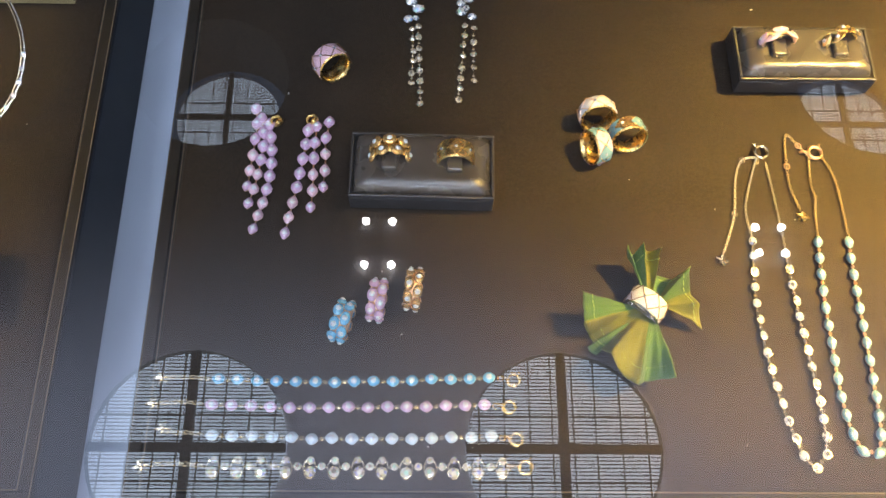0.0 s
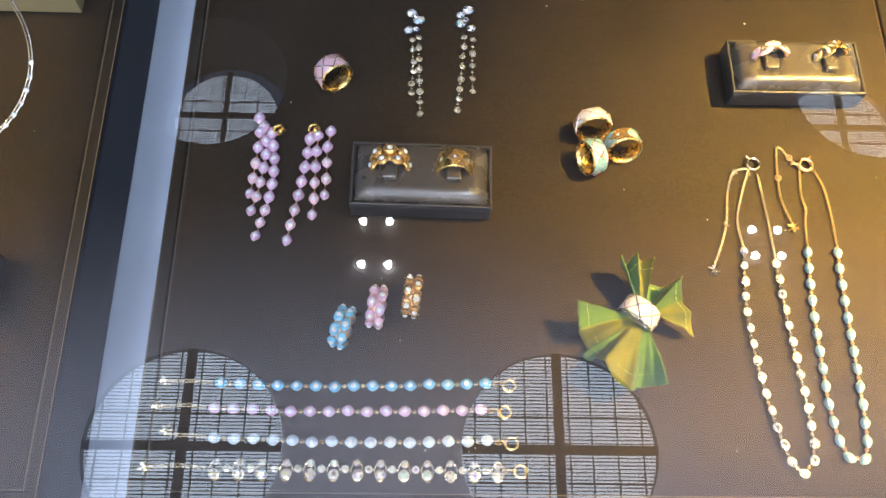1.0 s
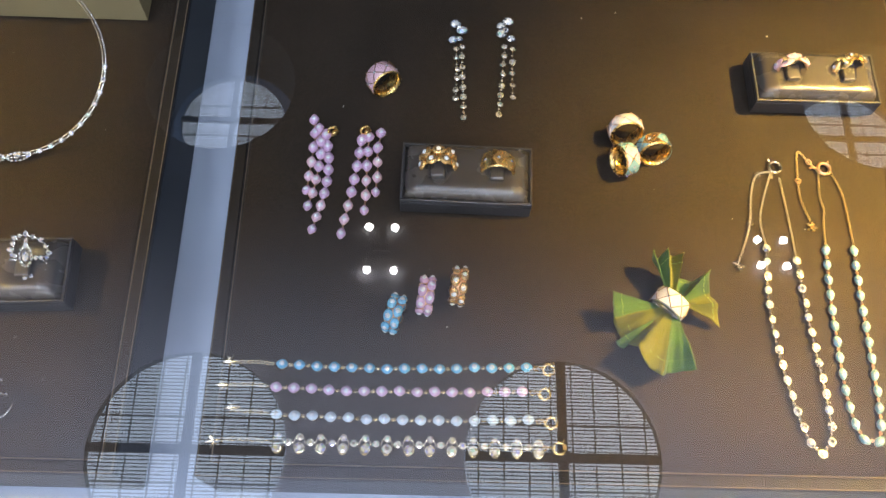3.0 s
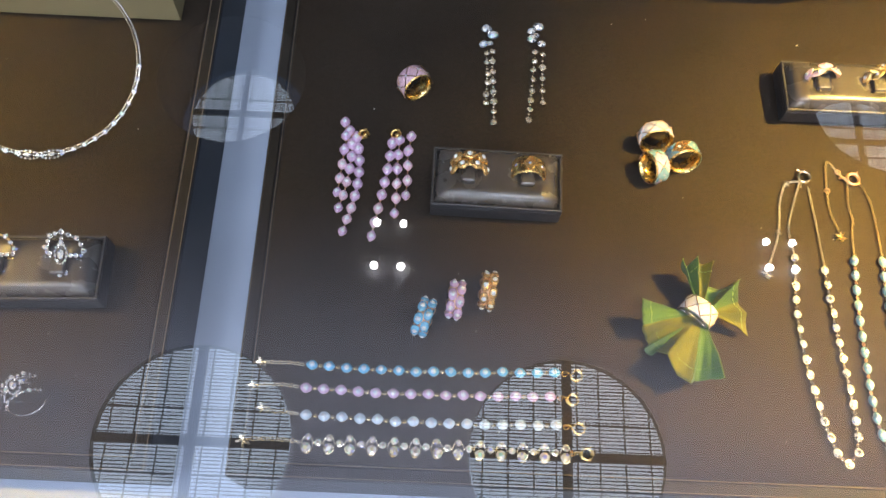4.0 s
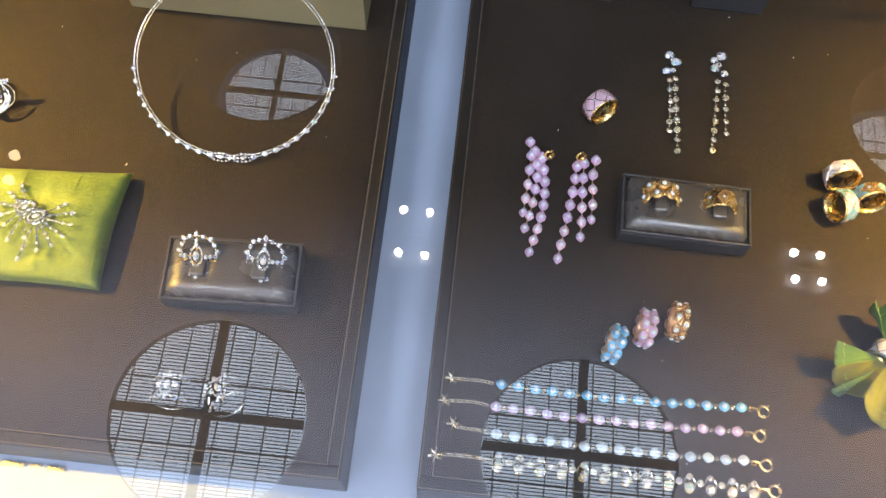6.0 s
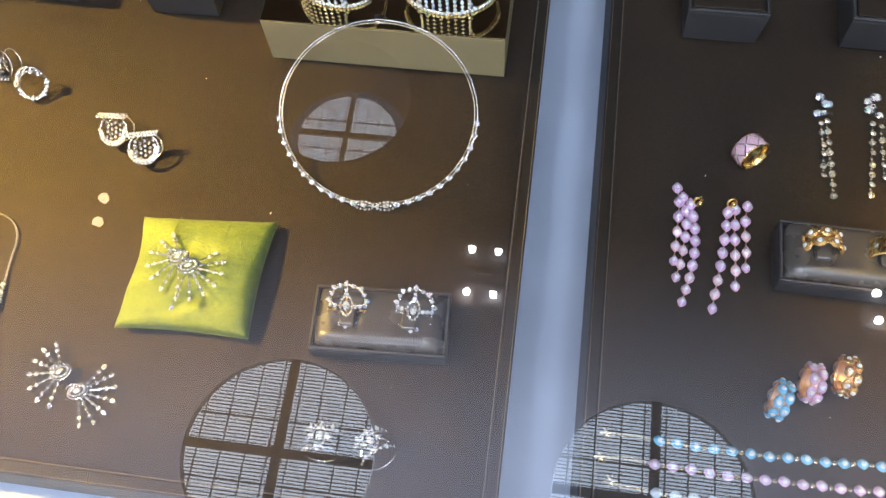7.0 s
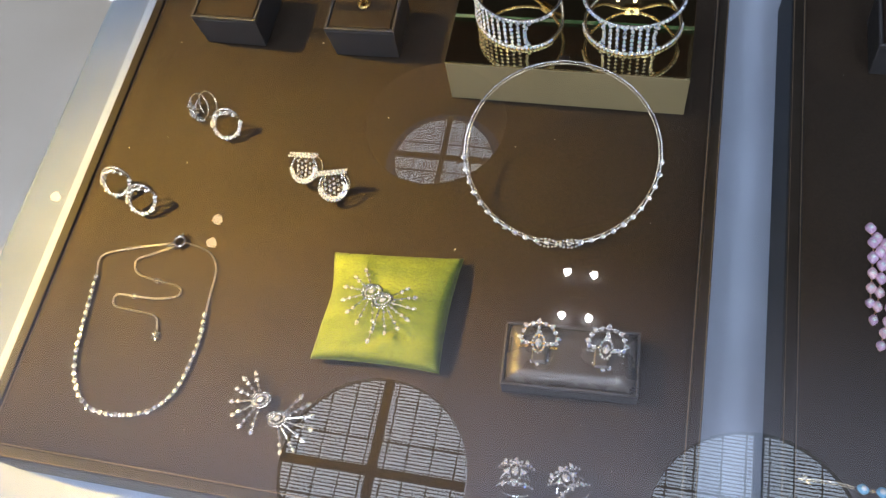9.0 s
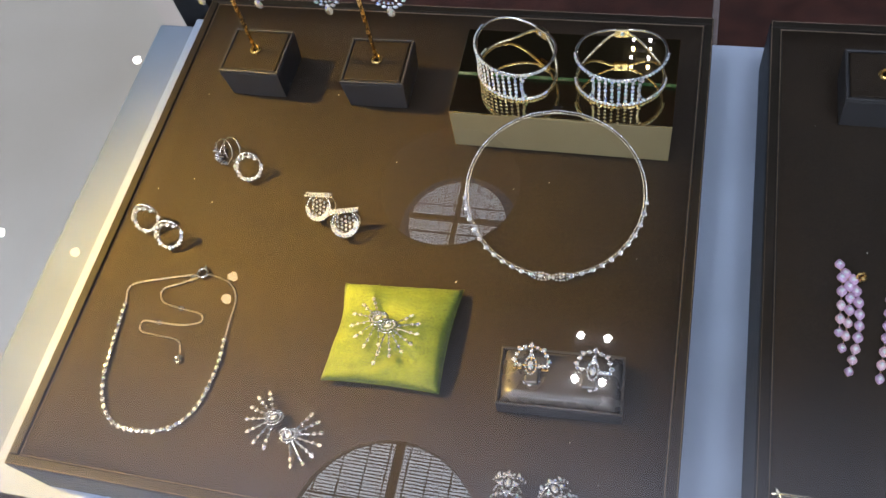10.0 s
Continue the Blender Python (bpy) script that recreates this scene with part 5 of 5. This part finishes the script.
lilac_earring((0.076, 0.207, 0.0006), [([(0.0000, -0.006), (-0.0020, -0.026), (-0.0050, -0.046), (-0.0085, -0.068)], 8), ([(0.0045, -0.004), (0.0040, -0.020), (0.0045, -0.038), (0.0042, -0.053)], 6), ([(0.0115, -0.001), (0.0100, -0.014), (0.0105, -0.026), (0.0100, -0.041)], 5)],
              (0.0020, -0.0005), "rose gold earring of lilac enamel drops in three strands")

# ---- bracelets ----
bead_bracelet(0.0605, 0.0625, 0.0405, 0.1735, 15, BLUE, "bracelet of sky blue enamel beads with a gold clasp", (-0.0255, 0.0010, 0.001))
bead_bracelet(0.0482, 0.0490, 0.0385, 0.1710, 15, LILAC, "bracelet of lilac enamel beads with a gold clasp", (-0.0260, 0.0005, 0.001))
bead_bracelet(0.0335, 0.0335, 0.0400, 0.1740, 15, ICE, "bracelet of ice blue enamel beads with a gold clasp", (-0.0215, 0.0030, 0.001))
stone_bracelet()

# ---- necklaces ----
necklace("white gold necklace of spaced clear stones with a long chain", "two long necklaces side by side",
         [(0.3150, 0.137), (0.3125, 0.110), (0.3130, 0.085), (0.3180, 0.049), (0.3258, 0.022), (0.3318, 0.0205), (0.3368, 0.030), (0.3365, 0.055), (0.3335, 0.093), (0.3315, 0.130)],
         [(0.3245, 0.1875), (0.3155, 0.1855), (0.3105, 0.174), (0.3072, 0.153), (0.3020, 0.138), (0.2975, 0.128)], (0.3265, 0.1905, 70),
         stone_mesh("stone", 0.0022, DIAMOND, PALEGOLD, 1.15), 0.0088, PALEGOLD,
         [[(0.3235, 0.1865), (0.3175, 0.170), (0.3135, 0.155), (0.3150, 0.139)], [(0.3285, 0.184), (0.3305, 0.157), (0.3317, 0.132)]], PALEGOLD)
necklace("rose gold necklace of aqua enamel beads with a long chain", "two long necklaces side by side",
         [(0.3500, 0.137), (0.3480, 0.110), (0.3477, 0.082), (0.3480, 0.053), (0.3510, 0.033), (0.3560, 0.0258), (0.3612, 0.026), (0.3645, 0.036), (0.3655, 0.066), (0.3655, 0.105), (0.3662, 0.137)],
         [(0.3530, 0.1885), (0.3480, 0.195), (0.3420, 0.2015), (0.3398, 0.182), (0.3400, 0.168), (0.3440, 0.154)], (0.3565, 0.1905, 0),
         bead_mesh("bead", AQUA, 0.0030, 0.0026, ROSE), 0.0092, ROSE,
         [[(0.3530, 0.1885), (0.3515, 0.172), (0.3528, 0.163), (0.3512, 0.155), (0.3502, 0.139)], [(0.3600, 0.189), (0.3655, 0.173), (0.3668, 0.139)]], GOLD, name="bead_necklace", tip="bead")
necklace("white gold necklace of close-set clear stones with a looped chain end", "",
         [(-0.4285, 0.122), (-0.4255, 0.094), (-0.4200, 0.061), (-0.4040, 0.039), (-0.3780, 0.036), (-0.3590, 0.043), (-0.3480, 0.058), (-0.3440, 0.086), (-0.3455, 0.106)],
         [(-0.382, 0.1495), (-0.395, 0.1425), (-0.4045, 0.137), (-0.4005, 0.128), (-0.385, 0.1245), (-0.3695, 0.1225), (-0.3675, 0.1165), (-0.380, 0.1125), (-0.397, 0.112), (-0.4095, 0.1115), (-0.4085, 0.104), (-0.395, 0.1025), (-0.379, 0.101), (-0.3745, 0.094), (-0.3735, 0.090)], (-0.3785, 0.1535, 30),
         stone_mesh("stone", 0.00165, DIAMOND, SILVER), 0.0051, SILVER,
         [[(-0.383, 0.152), (-0.408, 0.1455), (-0.4295, 0.1375), (-0.4288, 0.124)], [(-0.3745, 0.1535), (-0.357, 0.149), (-0.3480, 0.138), (-0.3465, 0.120), (-0.3455, 0.108)]], PALEGOLD)

# ---- left tray ----
gold_plinth()
cuff(-0.1765, 0.3265, -36, "cuff bracelet of stone strings between white gold hoops", start=206.0, count=15)
cuff(-0.1040, 0.3255, 4, "cuff bracelet of stone strings between white gold hoops")
collar()
silk_cushion()
fan_earring((-0.2350, 0.1265, 0.0200), 0, (118, 282), (0.0165, 0.0160, 0.0175, 0.0180, 0.0185, 0.0200, 0.0225), "fan earring of white gold rays tipped with clear stones on silk", -4, "fan earrings on the cushion")
fan_earring((-0.2275, 0.1215, 0.0210), 0, (-98, 40), (0.0255, 0.0200, 0.0195, 0.0185, 0.0190, 0.0190, 0.0160), "fan earring of white gold rays tipped with clear stones on silk", -4, "fan earrings on the cushion")
fan_earring((-0.2920, 0.0580, 0.0012), 0, (118, 262), (0.0170, 0.0180, 0.0180, 0.0190, 0.0195, 0.0195, 0.0190), "fan earring of white gold rays tipped with clear stones", 6, "fan earrings on the tray")
fan_earring((-0.2790, 0.0480, 0.0012), 0, (-72, 58), (0.0190, 0.0205, 0.0195, 0.0205, 0.0200, 0.0190, 0.0185), "fan earring of white gold rays tipped with clear stones", 0, "fan earrings on the tray")
slim_ring((-0.3695, 0.2420, 0.0085), (0.18, -0.50, 0.86), 0, "slim white gold ring with a stone-set rim", "pair of slim rings")
crown_ring((-0.3920, 0.2560, 0.0088), (-0.35, -0.65, 0.55), 150, "open white gold ring with a leaf cluster lying on its side", SILVER, "pair of slim rings", (-0.0050, 0.0050))
slim_ring((-0.4110, 0.1775, 0.0085), (0.10, -0.52, 0.85), 10, "slim white gold ring with a stone-set rim", "second pair of slim rings")
slim_ring((-0.4345, 0.1890, 0.0085), (0.10, -0.55, 0.82), 5, "slim white gold ring with a stone-set rim", "second pair of slim rings")
net_ring((-0.2815, 0.2010, 0.0115), (0.10, -0.45, 0.90), 0, "wide white gold ring with paved rims and a net of stones", "pair of net rings")
net_ring((-0.3045, 0.2120, 0.0115), (-0.10, -0.50, 0.88), 12, "wide white gold ring with paved rims and a net of stones", "pair of net rings")
crown_ring((-0.1365, 0.0350, 0.0088), (0.06, -1, 0.25), 0, "open white gold ring with leaf clusters standing on the tray", SILVER, "pair of open rings", (-0.0068, 0.0068))
crown_ring((-0.1075, 0.0355, 0.0088), (0.55, -0.75, 0.35), 0, "open white gold ring with leaf clusters standing on the tray", SILVER, "pair of open rings", (-0.0068, 0.0068))
green_napkin()
dust()
